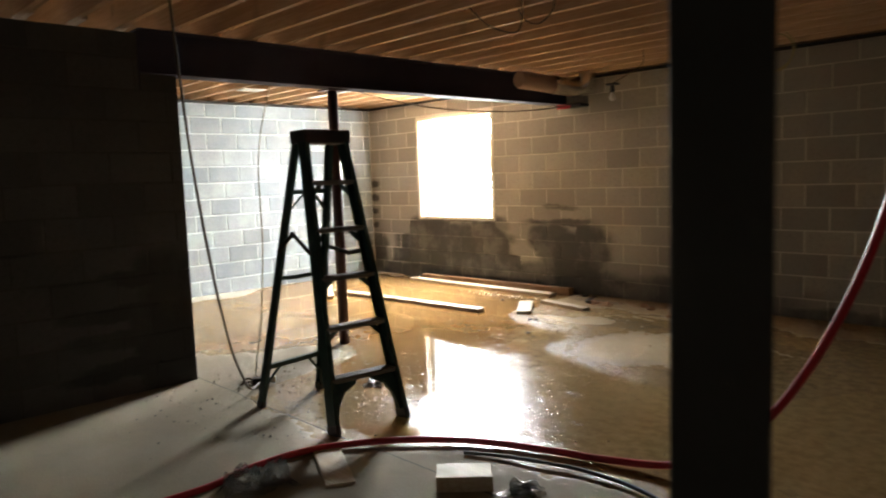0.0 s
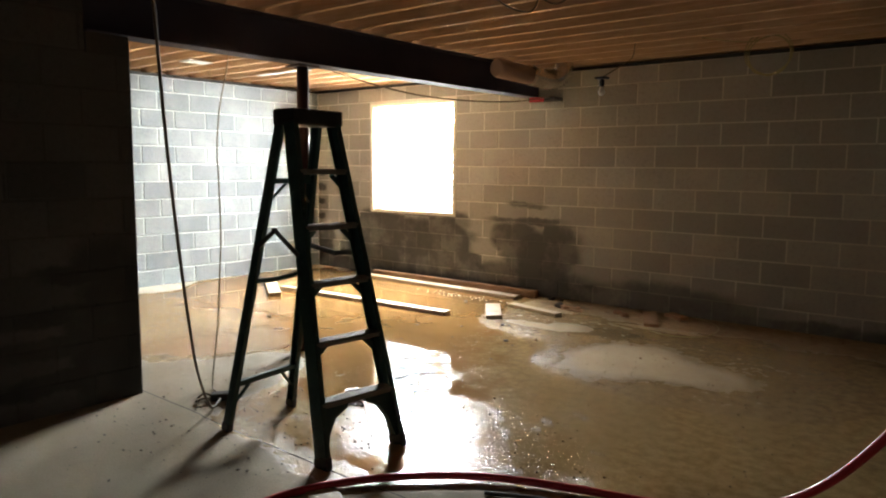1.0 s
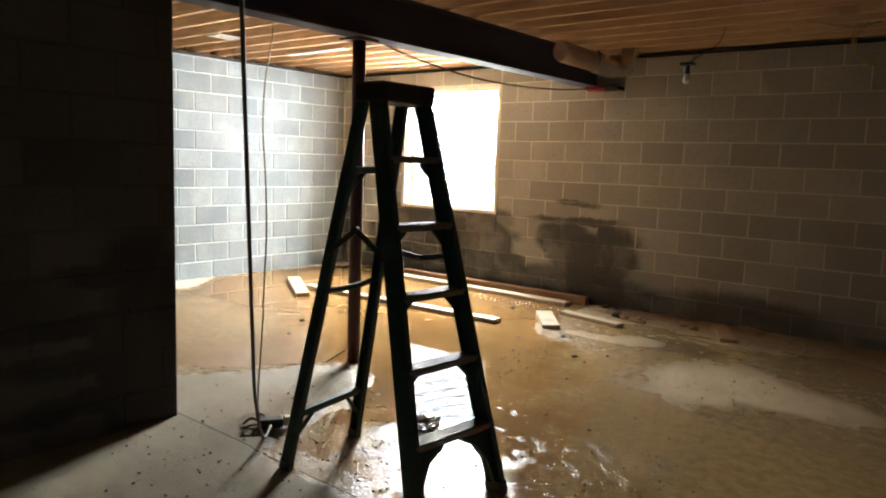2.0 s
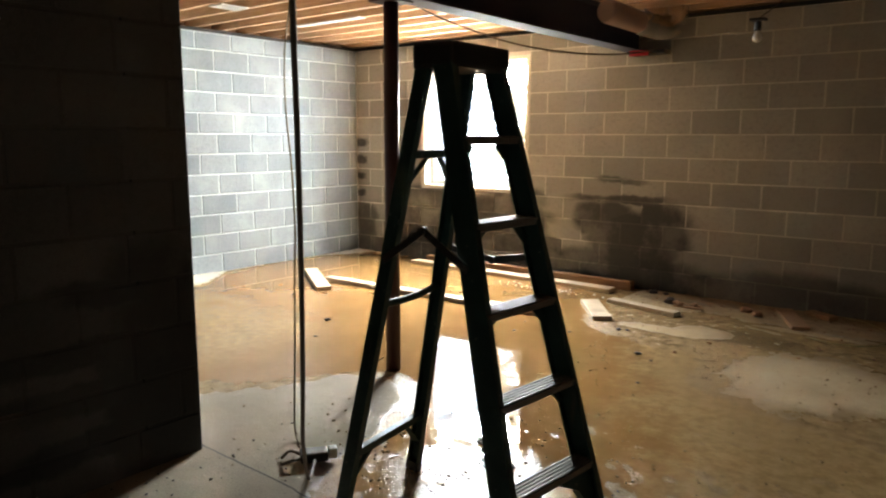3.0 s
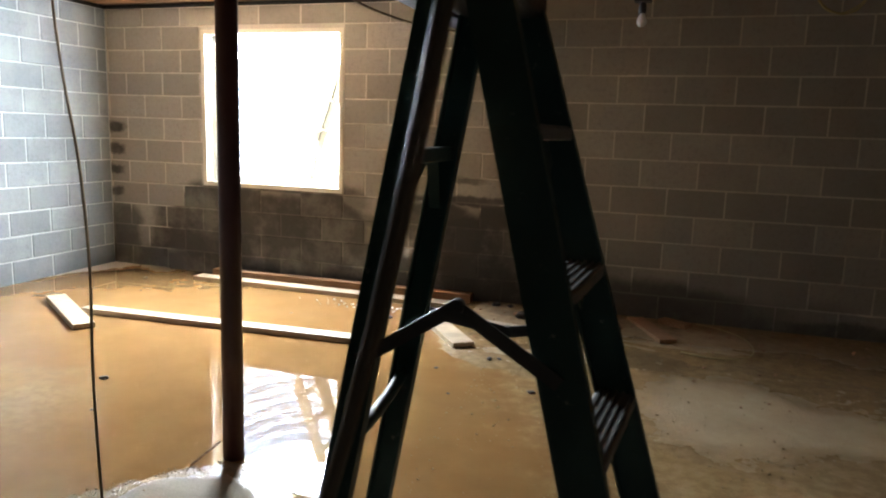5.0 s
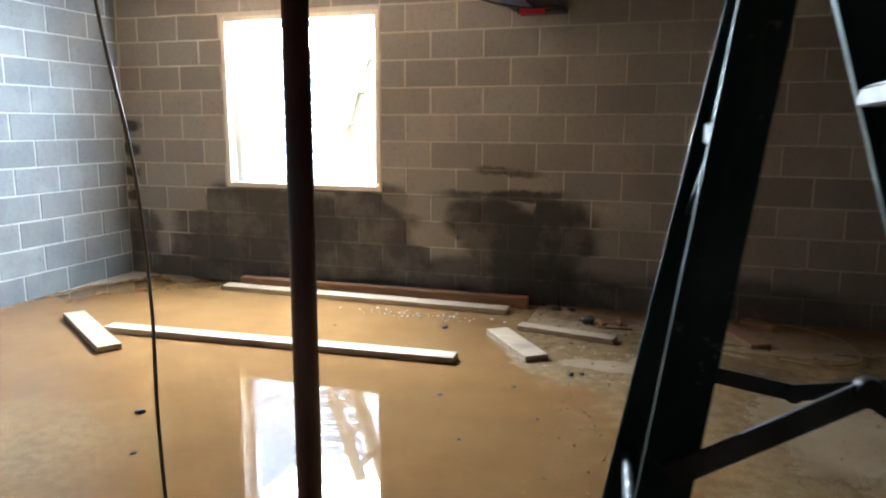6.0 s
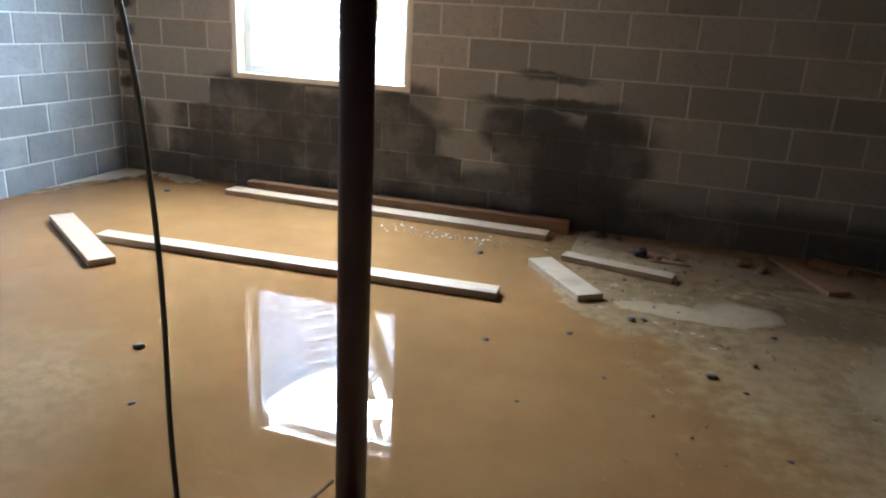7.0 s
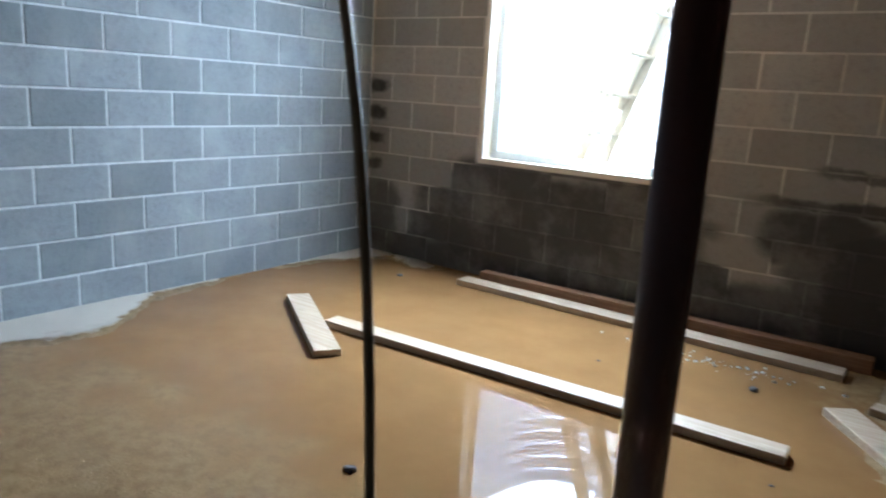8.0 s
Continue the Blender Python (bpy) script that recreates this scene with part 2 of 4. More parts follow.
M_STEEL = plain_material("primed_steel", (0.048, 0.016, 0.018), 0.45, 0.0, 40, 0.1)
M_BEAM = plain_material("beam_steel", (0.05, 0.045, 0.075), 0.8, 0.0, 40, 0.1)
M_LADDER = ladder_material()
M_DARKSTEEL = plain_material("dark_steel", (0.07, 0.068, 0.065), 0.5, 0.4, 60, 0.3)
M_ALU = plain_material("dull_aluminium", (0.2, 0.195, 0.185), 0.6, 0.5, 90, 0.15, 0.5)
M_BLACK = plain_material("black_plastic", (0.02, 0.02, 0.022), 0.5)
M_CORD = plain_material("brown_cord", (0.085, 0.058, 0.034), 0.55)
M_TWINE = plain_material("tan_cord", (0.17, 0.125, 0.065), 0.6)
M_HOSE = plain_material("red_hose", (0.50, 0.012, 0.03), 0.3)
M_VINYL = plain_material("white_vinyl", (0.74, 0.79, 0.82), 0.4, 0.0, 50, 0.05, 0.08)
M_TRIM = plain_material("cream_buck", (0.72, 0.66, 0.54), 0.6, 0.0, 50, 0.1, 0.2)
M_GALV = plain_material("galvanised_steel", (0.52, 0.60, 0.67), 0.5, 0.2, 30, 0.1, 0.2)
M_GRAVEL = plain_material("gravel", (0.60, 0.575, 0.53), 0.9, 0.0, 30, 1.0)
M_STONE = plain_material("dark_stone", (0.06, 0.05, 0.045), 0.7, 0.0, 80, 0.5)
M_BRICK = plain_material("rubble", (0.30, 0.16, 0.09), 0.85, 0.0, 80, 0.5)
M_FOIL = plain_material("foil_duct", (0.88, 0.87, 0.85), 0.12, 1.0, 70, 0.9, 0.1)
M_DUCT = plain_material("duct_wrap", (0.42, 0.30, 0.26), 0.7, 0.0, 50, 0.4)
M_YELLOW = plain_material("yellow_cable", (0.38, 0.31, 0.14), 0.5)
M_WELL_LADDER = plain_material("cream_ladder", (0.21, 0.175, 0.112), 0.5, 0.0, 60, 0.1, 0.2)
M_WHITE = plain_material("white_plastic", (0.75, 0.75, 0.72), 0.4, 0.0, 60, 0.1, 0.1)


def glass_material(name, rough=0.0):
    m = bpy.data.materials.new(name)
    m.use_nodes = True
    b = m.node_tree.nodes["Principled BSDF"]
    b.inputs["Transmission Weight"].default_value = 1.0
    b.inputs["Roughness"].default_value = rough
    b.inputs["IOR"].default_value = 1.45
    return m


M_GLASS = glass_material("window_glass")
M_SKY = bpy.data.materials.new("clouded_sky")
M_SKY.use_nodes = True
M_SKY.node_tree.nodes["Principled BSDF"].inputs["Base Color"].default_value = (0, 0, 0, 1)
M_SKY.node_tree.nodes["Principled BSDF"].inputs["Emission Color"].default_value = (0.88, 0.94, 1.0, 1)
M_SKY.node_tree.nodes["Principled BSDF"].inputs["Emission Strength"].default_value = 1.1


# ---- mesh helpers ----
def box(bm, x0, x1, y0, y1, z0, z1, bevel=0.0):
    m = Matrix.Translation(((x0 + x1) / 2, (y0 + y1) / 2, (z0 + z1) / 2)) @ Matrix.Diagonal((x1 - x0, y1 - y0, z1 - z0, 1))
    r = bmesh.ops.create_cube(bm, size=1.0, matrix=m)
    if bevel:
        edges = list({e for v in r["verts"] for e in v.link_edges})
        bmesh.ops.bevel(bm, geom=edges, offset=bevel, segments=2, affect="EDGES", profile=0.6)
    return bm


def bar(bm, a, b, w, h, up=(0, 0, 1), bevel=0.0):
    """A straight bar of section w x h from a to b; h lies along up as far as it can."""
    a, b = Vector(a), Vector(b)
    d = b - a
    zax = d.normalized()
    yax = (Vector(up) - zax * Vector(up).dot(zax)).normalized()
    xax = yax.cross(zax)
    m = Matrix((xax, yax, zax)).transposed().to_4x4()
    m.translation = (a + b) / 2
    r = bmesh.ops.create_cube(bm, size=1.0, matrix=m @ Matrix.Diagonal((w, h, d.length, 1)))
    if bevel:
        bmesh.ops.bevel(bm, geom=list({e for v in r["verts"] for e in v.link_edges}), offset=bevel, segments=1, affect="EDGES")
    return bm


def channel(bm, a, b, w, h, side, t=0.005):
    """A C-section rail from a to b: a web on its outer side (side: -1 or 1 along y) and two flanges, h deep along x."""
    x0, x1, ya, yb = -h / 2, h / 2, side * w / 2, -side * w / 2
    yt = ya - side * t
    shape = [(x0, ya), (x1, ya), (x1, yb), (x1 - t, yb), (x1 - t, yt), (x0 + t, yt), (x0 + t, yb), (x0, yb)]
    low = [bm.verts.new(Vector(a) + Vector((x, y, 0))) for x, y in shape]
    high = [bm.verts.new(Vector(b) + Vector((x, y, 0))) for x, y in shape]
    for k in range(8):
        bm.faces.new((low[k], low[(k + 1) % 8], high[(k + 1) % 8], high[k]))
    bm.faces.new(low[::-1])
    bm.faces.new(high)
    return bm


def tube(bm, pts, radius, sides=10, cap=True):
    """A round tube along a row of points."""
    pts = [Vector(p) for p in pts]
    rings, ref = [], Vector((0, 0, 1))
    for i, p in enumerate(pts):
        d = (pts[min(i + 1, len(pts) - 1)] - pts[max(i - 1, 0)]).normalized()
        if abs(d.dot(ref)) > 0.95:
            ref = Vector((1, 0, 0)) if abs(d.x) < 0.9 else Vector((0, 1, 0))
        u = d.cross(ref).normalized()
        ref = u.cross(d).normalized()
        rr = radius[i] if isinstance(radius, (list, tuple)) else radius
        rings.append([bm.verts.new(p + (u * math.cos(a) + ref * math.sin(a)) * rr) for a in (2 * math.pi * k / sides for k in range(sides))])
    for r0, r1 in zip(rings, rings[1:]):
        for k in range(sides):
            f = bm.faces.new((r0[k], r0[(k + 1) % sides], r1[(k + 1) % sides], r1[k]))
            f.smooth = True
    if cap:
        bm.faces.new(rings[0][::-1])
        bm.faces.new(rings[-1])
    return bm


def smooth_line(pts, steps=10):
    """A curve through the points (Catmull-Rom)."""
    p = [Vector(q) for q in pts]
    p = [p[0] * 2 - p[1], *p, p[-1] * 2 - p[-2]]
    out = []
    for i in range(1, len(p) - 2):
        for k in range(steps):
            t = k / steps
            out.append(0.5 * (2 * p[i] + (p[i + 1] - p[i - 1]) * t + (2 * p[i - 1] - 5 * p[i] + 4 * p[i + 1] - p[i + 2]) * t * t
                              + (3 * p[i] - p[i - 1] - 3 * p[i + 1] + p[i + 2]) * t ** 3))
    out.append(p[-2])
    return out


def part(name, bm, material, parent=None, label="", at=None):
    me = bpy.data.meshes.new(name)
    bmesh.ops.recalc_face_normals(bm, faces=bm.faces[:])
    bm.to_mesh(me)
    bm.free()
    for m in material if isinstance(material, (list, tuple)) else [material]:
        me.materials.append(m)
    ob = new(name, me)
    if at is not None:
        ob.matrix_basis = at
    ob.parent = parent
    return tagged(ob, label)


def empty(name, m=None):
    ob = new(name)
    ob.matrix_basis = m or Matrix()
    return ob


# ---- structure ----
# unseen south and east walls, placed by how much light they bounce back
ROOM_X, ROOM_Y = 10.6, -8.8
WALL_TOP = 2.466
JOIST_BOTTOM = 2.505
COURSE, LONG, JOINT = 0.2097, 0.4204, 0.0118
BASE = -0.011
WX0, WX1, WZ0, WZ1 = 1.085, 2.535, 0.843, 2.262


def front_edge(x):
    """Where the standing water ends towards the dry floor."""
    xs = [0, 2.5, 2.9, 3.1, 3.25, 3.4, 3.54, 3.68, 3.84, 4.0, 4.25, 4.33, 4.45, 5.0, 5.6, 6.0, 6.3, 6.8, 7.5, 9, 11]
    ys = [-5.2, -4.7, -4.2, -3.95, -3.72, -3.46, -3.25, -3.17, -3.22, -3.33, -3.75, -4.1, -4.42, -4.5, -4.45, -4.12, -3.97, -4.0, -4.2, -4.4, -4.5]
    return np.interp(x, xs, ys)


def left_edge(y):
    return np.interp(y, [-9, -3.6, -3.0, -2.63, -2.4, -1.76, -1.0, -0.6, 0], [0.5, 0.45, 0.42, 0.5, 0.38, 0.1, 0.02, 0.06, 0.5])


def blob(x, y, cx, cy, rx, ry):
    return 1.0 - math.hypot((x - cx) / rx, (y - cy) / ry)


def floor_height(x, y):
    n1 = noise.noise((x * 2.2, y * 2.2, 0.3))
    n2 = noise.noise((x * 9.0, y * 9.0, 4.1))
    n3 = noise.noise((x * 26.0, y * 26.0, 7.7))
    xw, yw = x + 0.16 * n1 + 0.07 * n2, y + 0.16 * noise.noise((x * 2.0, y * 2.0, 9.0)) + 0.05 * noise.noise((x * 8.0, y * 8.0, 2.0)) + 0.03 * n3
    h = -0.020
    # a gritty wet margin, then the dry floor
    d = front_edge(xw) - yw
    shore = 0.045 * d if d < 0 else 0.014 * d if d < 0.22 else 0.0031 + 0.06 * (d - 0.22)
    if -0.06 < d < 0.24:
        shore += 0.0022 * n3 + 0.001 * n2
    h = max(h, min(0.016, shore))
    h = max(h, min(0.012, 0.06 * (left_edge(yw) - xw)))
    h = max(h, min(0.012, 0.02 * blob(xw, yw, 0.35, 0.0, 0.55, 0.16)))
    # grit and silt banks towards the open side
    bank = min(0.0, 0.020 * (xw - 4.35)) - 0.0015
    h = max(h, min(-0.001, bank) + 0.0016 * n2 + 0.0012 * n3)
    h = max(h, min(0.012, 0.03 * (yw + 0.75 + 0.2 * max(0.0, 4.6 - xw))) if xw > 3.9 else h)
    h = max(h, min(0.003, 0.014 * blob(xw, yw, 5.85, -1.80, 0.85, 0.85)))
    h = max(h, min(0.003, 0.014 * blob(xw, yw, 6.4, -1.85, 1.0, 0.8)))
    h = max(h, min(0.003, 0.02 * blob(xw, yw, 4.7, -1.2, 0.8, 0.45)))
    # wet grit between the ladder and the post
    g = blob(x, y, 5.0, -3.9, 1.1, 0.75)
    if g > 0:
        h = max(h, -0.0022 + 0.0035 * n3 + 0.002 * n2 + 0.001 * min(1, g * 2))
    return h + 0.0012 * n1 + 0.0006 * n3


def build_floor():
    xs = np.concatenate([np.arange(0.0, 8.0, 0.045), np.arange(8.0, ROOM_X + 0.1, 0.25)])
    ys = np.concatenate([np.arange(0.0, -5.6, -0.045), np.arange(-5.6, ROOM_Y - 0.1, -0.25)])
    nx = len(xs)
    verts = [(x, y, floor_height(x, y)) for y in ys for x in xs]
    faces = [(j * nx + i, (j + 1) * nx + i, (j + 1) * nx + i + 1, j * nx + i + 1) for j in range(len(ys) - 1) for i in range(nx - 1)]
    me = bpy.data.meshes.new("floor")
    me.from_pydata(verts, [], faces)
    me.materials.append(M_FLOOR)
    for p in me.polygons:
        p.use_smooth = True
    ob = new("floor", me)
    return tagged(ob, "bare concrete basement floor with silt and dry patches", "floor", kind="structure")


floor = build_floor()

bm = bmesh.new()
bmesh.ops.create_grid(bm, x_segments=40, y_segments=40, size=0.5, matrix=Matrix.Translation((ROOM_X / 2, ROOM_Y / 2, 0.0)) @ Matrix.Diagonal((ROOM_X, -ROOM_Y, 1, 1)))
tagged(part("water", bm, M_WATER), "shallow muddy brown water standing on the floor", "water", kind="structure")

# walls: mortar core, blocks laid on it further down
T = 0.2
bm = bmesh.new()
D0 = 0.004
box(bm, -T, WX0, D0, T, -0.2, WALL_TOP)
box(bm, WX1, ROOM_X + T, D0, T, -0.2, WALL_TOP)
box(bm, WX0, WX1, D0, T, -0.2, WZ0)
box(bm, WX0, WX1, D0, T, WZ1, WALL_TOP)
wall_north = tagged(part("wall_north", bm, M_MORTAR), "grey concrete block wall with dark damp stains", "wall", kind="structure")
bm = bmesh.new()
box(bm, -T, -D0, ROOM_Y - T, D0, -0.2, WALL_TOP)
wall_west = tagged(part("wall_west", bm, M_MORTAR_SKYLIT), "concrete block wall with the blue of window daylight in its colour", "wall", kind="structure")
bm = bmesh.new()
PX0, PX1, PY = 3.55, 3.752, -4.645
BEAM_END = -4.90
box(bm, PX0 + D0, PX1 - D0, BEAM_END, PY - D0, -0.2, 2.198)
box(bm, PX0 + D0, PX1 - D0, ROOM_Y, BEAM_END - 0.01, -0.2, WALL_TOP)
wall_partition = tagged(part("wall_partition", bm, M_MORTAR_SHADED), "concrete block partition wall with shade in its colour, ending under the beam", "wall", kind="structure")
bm = bmesh.new()
box(bm, -T, ROOM_X + T, ROOM_Y - T, ROOM_Y, -0.2, WALL_TOP)
tagged(part("wall_south", bm, M_BLOCK), "unseen plain grey block wall closing the room", "wall", kind="structure")
bm = bmesh.new()
box(bm, ROOM_X, ROOM_X + T, ROOM_Y, 0, -0.2, WALL_TOP)
tagged(part("wall_east", bm, M_BLOCK), "unseen plain grey block wall closing the room", "wall", kind="structure")

# sill plates on the walls
bm = bmesh.new()
box(bm, -T, ROOM_X + T, 0.02, T, WALL_TOP, JOIST_BOTTOM)
box(bm, -T, -0.02, ROOM_Y, 0.02, WALL_TOP, JOIST_BOTTOM)
box(bm, ROOM_X, ROOM_X + T, ROOM_Y, 0.02, WALL_TOP, JOIST_BOTTOM)
box(bm, -T, ROOM_X + T, ROOM_Y - T, ROOM_Y, WALL_TOP, JOIST_BOTTOM)
tagged(part("sill_plate", bm, M_PLATE), "dark wooden sill plate along the wall tops", "trim", kind="structure")

# ceiling: joists, blocking over the beam, and deck
bm = bmesh.new()
y = -0.06
JD = 0.235
while y > ROOM_Y:
    for x0, x1, dy in ((-T, 3.80, 0.0), (3.58, ROOM_X + T, -0.04)):
        box(bm, x0, x1, y + dy - 0.019, y + dy + 0.019, JOIST_BOTTOM, JOIST_BOTTOM + JD)
    y -= 0.305
box(bm, -T, ROOM_X + T, T - 0.03, T, JOIST_BOTTOM, JOIST_BOTTOM + JD)
box(bm, -T, -T + 0.03, ROOM_Y - T, T, JOIST_BOTTOM, JOIST_BOTTOM + JD)
box(bm, ROOM_X + T - 0.03, ROOM_X + T, ROOM_Y - T, T, JOIST_BOTTOM, JOIST_BOTTOM + JD)
box(bm, -T, ROOM_X + T, ROOM_Y - T, ROOM_Y - T + 0.03, JOIST_BOTTOM, JOIST_BOTTOM + JD)
nj = len(bm.faces)
box(bm, -T, ROOM_X + T, ROOM_Y - T, T, JOIST_BOTTOM + JD, JOIST_BOTTOM + JD + 0.05)
bm.faces.ensure_lookup_table()
for f in bm.faces[nj:]:
    f.material_index = 1
tagged(part("ceiling", bm, [M_JOIST, M_DECK]), "open ceiling of reddish wooden joists under board decking", "ceiling", kind="structure")

# steel beam on its post
BX, BZ0, BZ1 = 3.69, 2.20, 2.50
beam = empty("steel_beam")
tagged(beam, "dark primed steel beam carrying the joists", "beam", kind="structure")
bm = bmesh.new()
box(bm, BX - 0.006, BX + 0.006, BEAM_END, 0.1, BZ0 + 0.012, BZ1 - 0.012)
part("web", bm, M_BEAM, beam)
bm = bmesh.new()
box(bm, BX - 0.085, BX + 0.085, BEAM_END, 0.1, BZ0, BZ0 + 0.012, 0.002)
part("lower_flange", bm, M_BEAM, beam)
bm = bmesh.new()
box(bm, BX - 0.085, BX + 0.085, BEAM_END, 0.1, BZ1 - 0.012, BZ1, 0.002)
part("upper_flange", bm, M_BEAM, beam)


def steel_post(x, y, top, radius=0.044):
    ob = empty("steel_post", Matrix.Translation((x, y, 0)))
    tagged(ob, "dark red primed round steel post on the wet floor", "post", "steel posts")
    bm = bmesh.new()
    tube(bm, [(0, 0, 0.0), (0, 0, top - 0.012)], radius, 28)
    part("shaft", bm, M_STEEL, ob)
    bm = bmesh.new()
    box(bm, -0.085, 0.085, -0.1, 0.1, top - 0.012, top, 0.002)
    part("top_plate", bm, M_STEEL, ob)
    return ob


steel_post(3.62, -3.232, BZ0)


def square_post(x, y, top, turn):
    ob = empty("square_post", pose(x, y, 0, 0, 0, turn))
    tagged(ob, "square timber post, deep shade put into its near-black colour", "post")
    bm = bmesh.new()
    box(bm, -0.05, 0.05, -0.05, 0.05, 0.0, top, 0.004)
    # the near-black sill colour stands in for deep shade on the shaft
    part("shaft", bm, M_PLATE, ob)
    bm = bmesh.new()
    box(bm, -0.065, 0.065, -0.065, 0.065, -0.02, 0.012, 0.003)
    part("base_plate", bm, M_STEEL, ob)
    return ob


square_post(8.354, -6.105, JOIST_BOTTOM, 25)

# ---- window ----
window = empty("window_1")
tagged(window, "bright white framed basement window", "window", kind="structure")
bm = bmesh.new()
b = 0.04
box(bm, WX0, WX0 + b, -0.008, T, WZ0, WZ1, 0.002)
box(bm, WX1 - b, WX1, -0.008, T, WZ0, WZ1, 0.002)
box(bm, WX0 + b, WX1 - b, -0.006, T, WZ0, WZ0 + b, 0.002)
box(bm, WX0 + b, WX1 - b, -0.006, T, WZ1 - b, WZ1, 0.002)
part("buck", bm, M_TRIM, window, "cream timber lining of the opening")
ix0, ix1, iz0, iz1 = WX0 + b, WX1 - b, WZ0 + b, WZ1 - b
bm = bmesh.new()
s = 0.055
for x0, x1, z0, z1 in ((ix0, ix0 + s, iz0, iz1), (ix1 - s, ix1, iz0, iz1), (ix0 + s, ix1 - s, iz0, iz0 + s), (ix0 + s, ix1 - s, iz1 - s, iz1)):
    box(bm, x0, x1, 0.10, 0.17, z0, z1, 0.004)
sash = part("window_frame", bm, M_VINYL, window, "white vinyl window frame")
bm = bmesh.new()
box(bm, ix0 + s, ix1 - s, 0.132, 0.138, iz0 + s, iz1 - s)
pane = part("pane", bm, M_GLASS, window)
pane.visible_shadow = False

# window well: corrugated steel half round, gravel, ladder
WCX, WRX, WRY, WZB, WZT = 1.81, 0.83, 1.24, 0.66, 2.32


def window_well():
    ob = empty("window_well")
    tagged(ob, "corrugated galvanised steel window well in bright daylight", "window well", kind="structure")
    bm = bmesh.new()
    nz, na = 150, 64
    rows = []
    for j in range(nz + 1):
        z = WZB - 0.1 + (WZT - WZB + 0.1) * j / nz
        off = 0.034 * math.sin(2 * math.pi * z / 0.134)
        row = []
        for i in range(na + 1):
            a = math.pi * i / na
            # flat sides that round off into the far side
            c, s2 = math.cos(a), math.sin(a)
            k = (abs(c) ** 3 + abs(s2) ** 3) ** (-1 / 3)
            row.append(bm.verts.new((WCX + c * k * (WRX + off), T + 0.01 + s2 * k * (WRY + off), z)))
        rows.append(row)
    for r0, r1 in zip(rows, rows[1:]):
        for i in range(na):
            f = bm.faces.new((r0[i], r0[i + 1], r1[i + 1], r1[i]))
            f.smooth = True
    liner = part("liner", bm, M_GALV, ob)
    mod = liner.modifiers.new("thickness", "SOLIDIFY")
    mod.thickness = 0.003
    bm = bmesh.new()
    bmesh.ops.create_grid(bm, x_segments=40, y_segments=24, size=0.5, matrix=Matrix.Translation((WCX, T + 0.66, WZB)) @ Matrix.Diagonal((2.0, 1.32, 1, 1)))
    for v in bm.verts:
        v.co.z += 0.02 * noise.noise(v.co * 9)
    part("gravel_bed", bm, M_GRAVEL, ob)
    return ob


window_well()
bm = bmesh.new()
# earth outside, open over the well
for x0, x1, y0, y1 in ((-30, WCX - 1.05, T, 40), (WCX + 1.05, 40, T, 40), (WCX - 1.05, WCX + 1.05, T + 1.22, 40)):
    box(bm, x0, x1, y0, y1, -0.3, WZT - 0.12)
tagged(part("ground", bm, M_GRAVEL), "bare earth outside around the window well", "ground", kind="structure")


def well_ladder():
    """Two sections of an extension ladder, the rungs across, leaning sideways."""
    ob = empty("well_ladder")
    tagged(ob, "cream fibreglass extension ladder leaning in the window well", "ladder")
    lean = Vector((0.109, 0.0, 0.303))
    across = Vector((0.012, 0.46, 0.0))
    bolt = Vector((1.74, 0.694, 1.391))

    def at(step):
        return bolt + lean * step

    for low, high, shift, inset in ((-2.35, 3.2, Vector((0.012, 0, 0)), 0.0), (-0.42, 5.6, Vector((-0.052, 0, 0.018)), 0.03)):
        for k in (0, 1):
            o = across * k + shift + Vector((0, inset * (1 - 2 * k), 0))
            bm = bmesh.new()
            bar(bm, at(low) + o, at(high) + o, 0.07, 0.032, (0, 1, 0), 0.004)
            rail = part("rail", bm, M_WELL_LADDER, ob)
            for i in range(math.ceil(low), int(high) + 1):
                p = at(i) + o + Vector((0, -0.016 if k == 0 else 0.016, 0))
                w = Vector((0, -0.008 if k == 0 else 0.008, 0))
                bm = bmesh.new()
                tube(bm, [p, p + w], 0.011, 8)
                part("bolt", bm, M_BLACK, rail)
        for i in range(math.ceil(low), int(high) + 1):
            p = at(i) + shift
            bm = bmesh.new()
            tube(bm, [p + across * 0.03, p + across * 0.97], 0.016, 10)
            part("rung", bm, M_WELL_LADDER, ob)
    return ob


well_ladder()


# bright clouded sky far to the north
bm = bmesh.new()
bmesh.ops.create_grid(bm, x_segments=1, y_segments=1, size=0.5, matrix=Matrix.Translation((-40, 90, 60)) @ pose(0, 0, 0, 90, 0, 0) @ Matrix.Diagonal((320, 150, 1, 1)))
tagged(part("backdrop", bm, M_SKY), "bright white clouded sky", "sky", kind="structure")

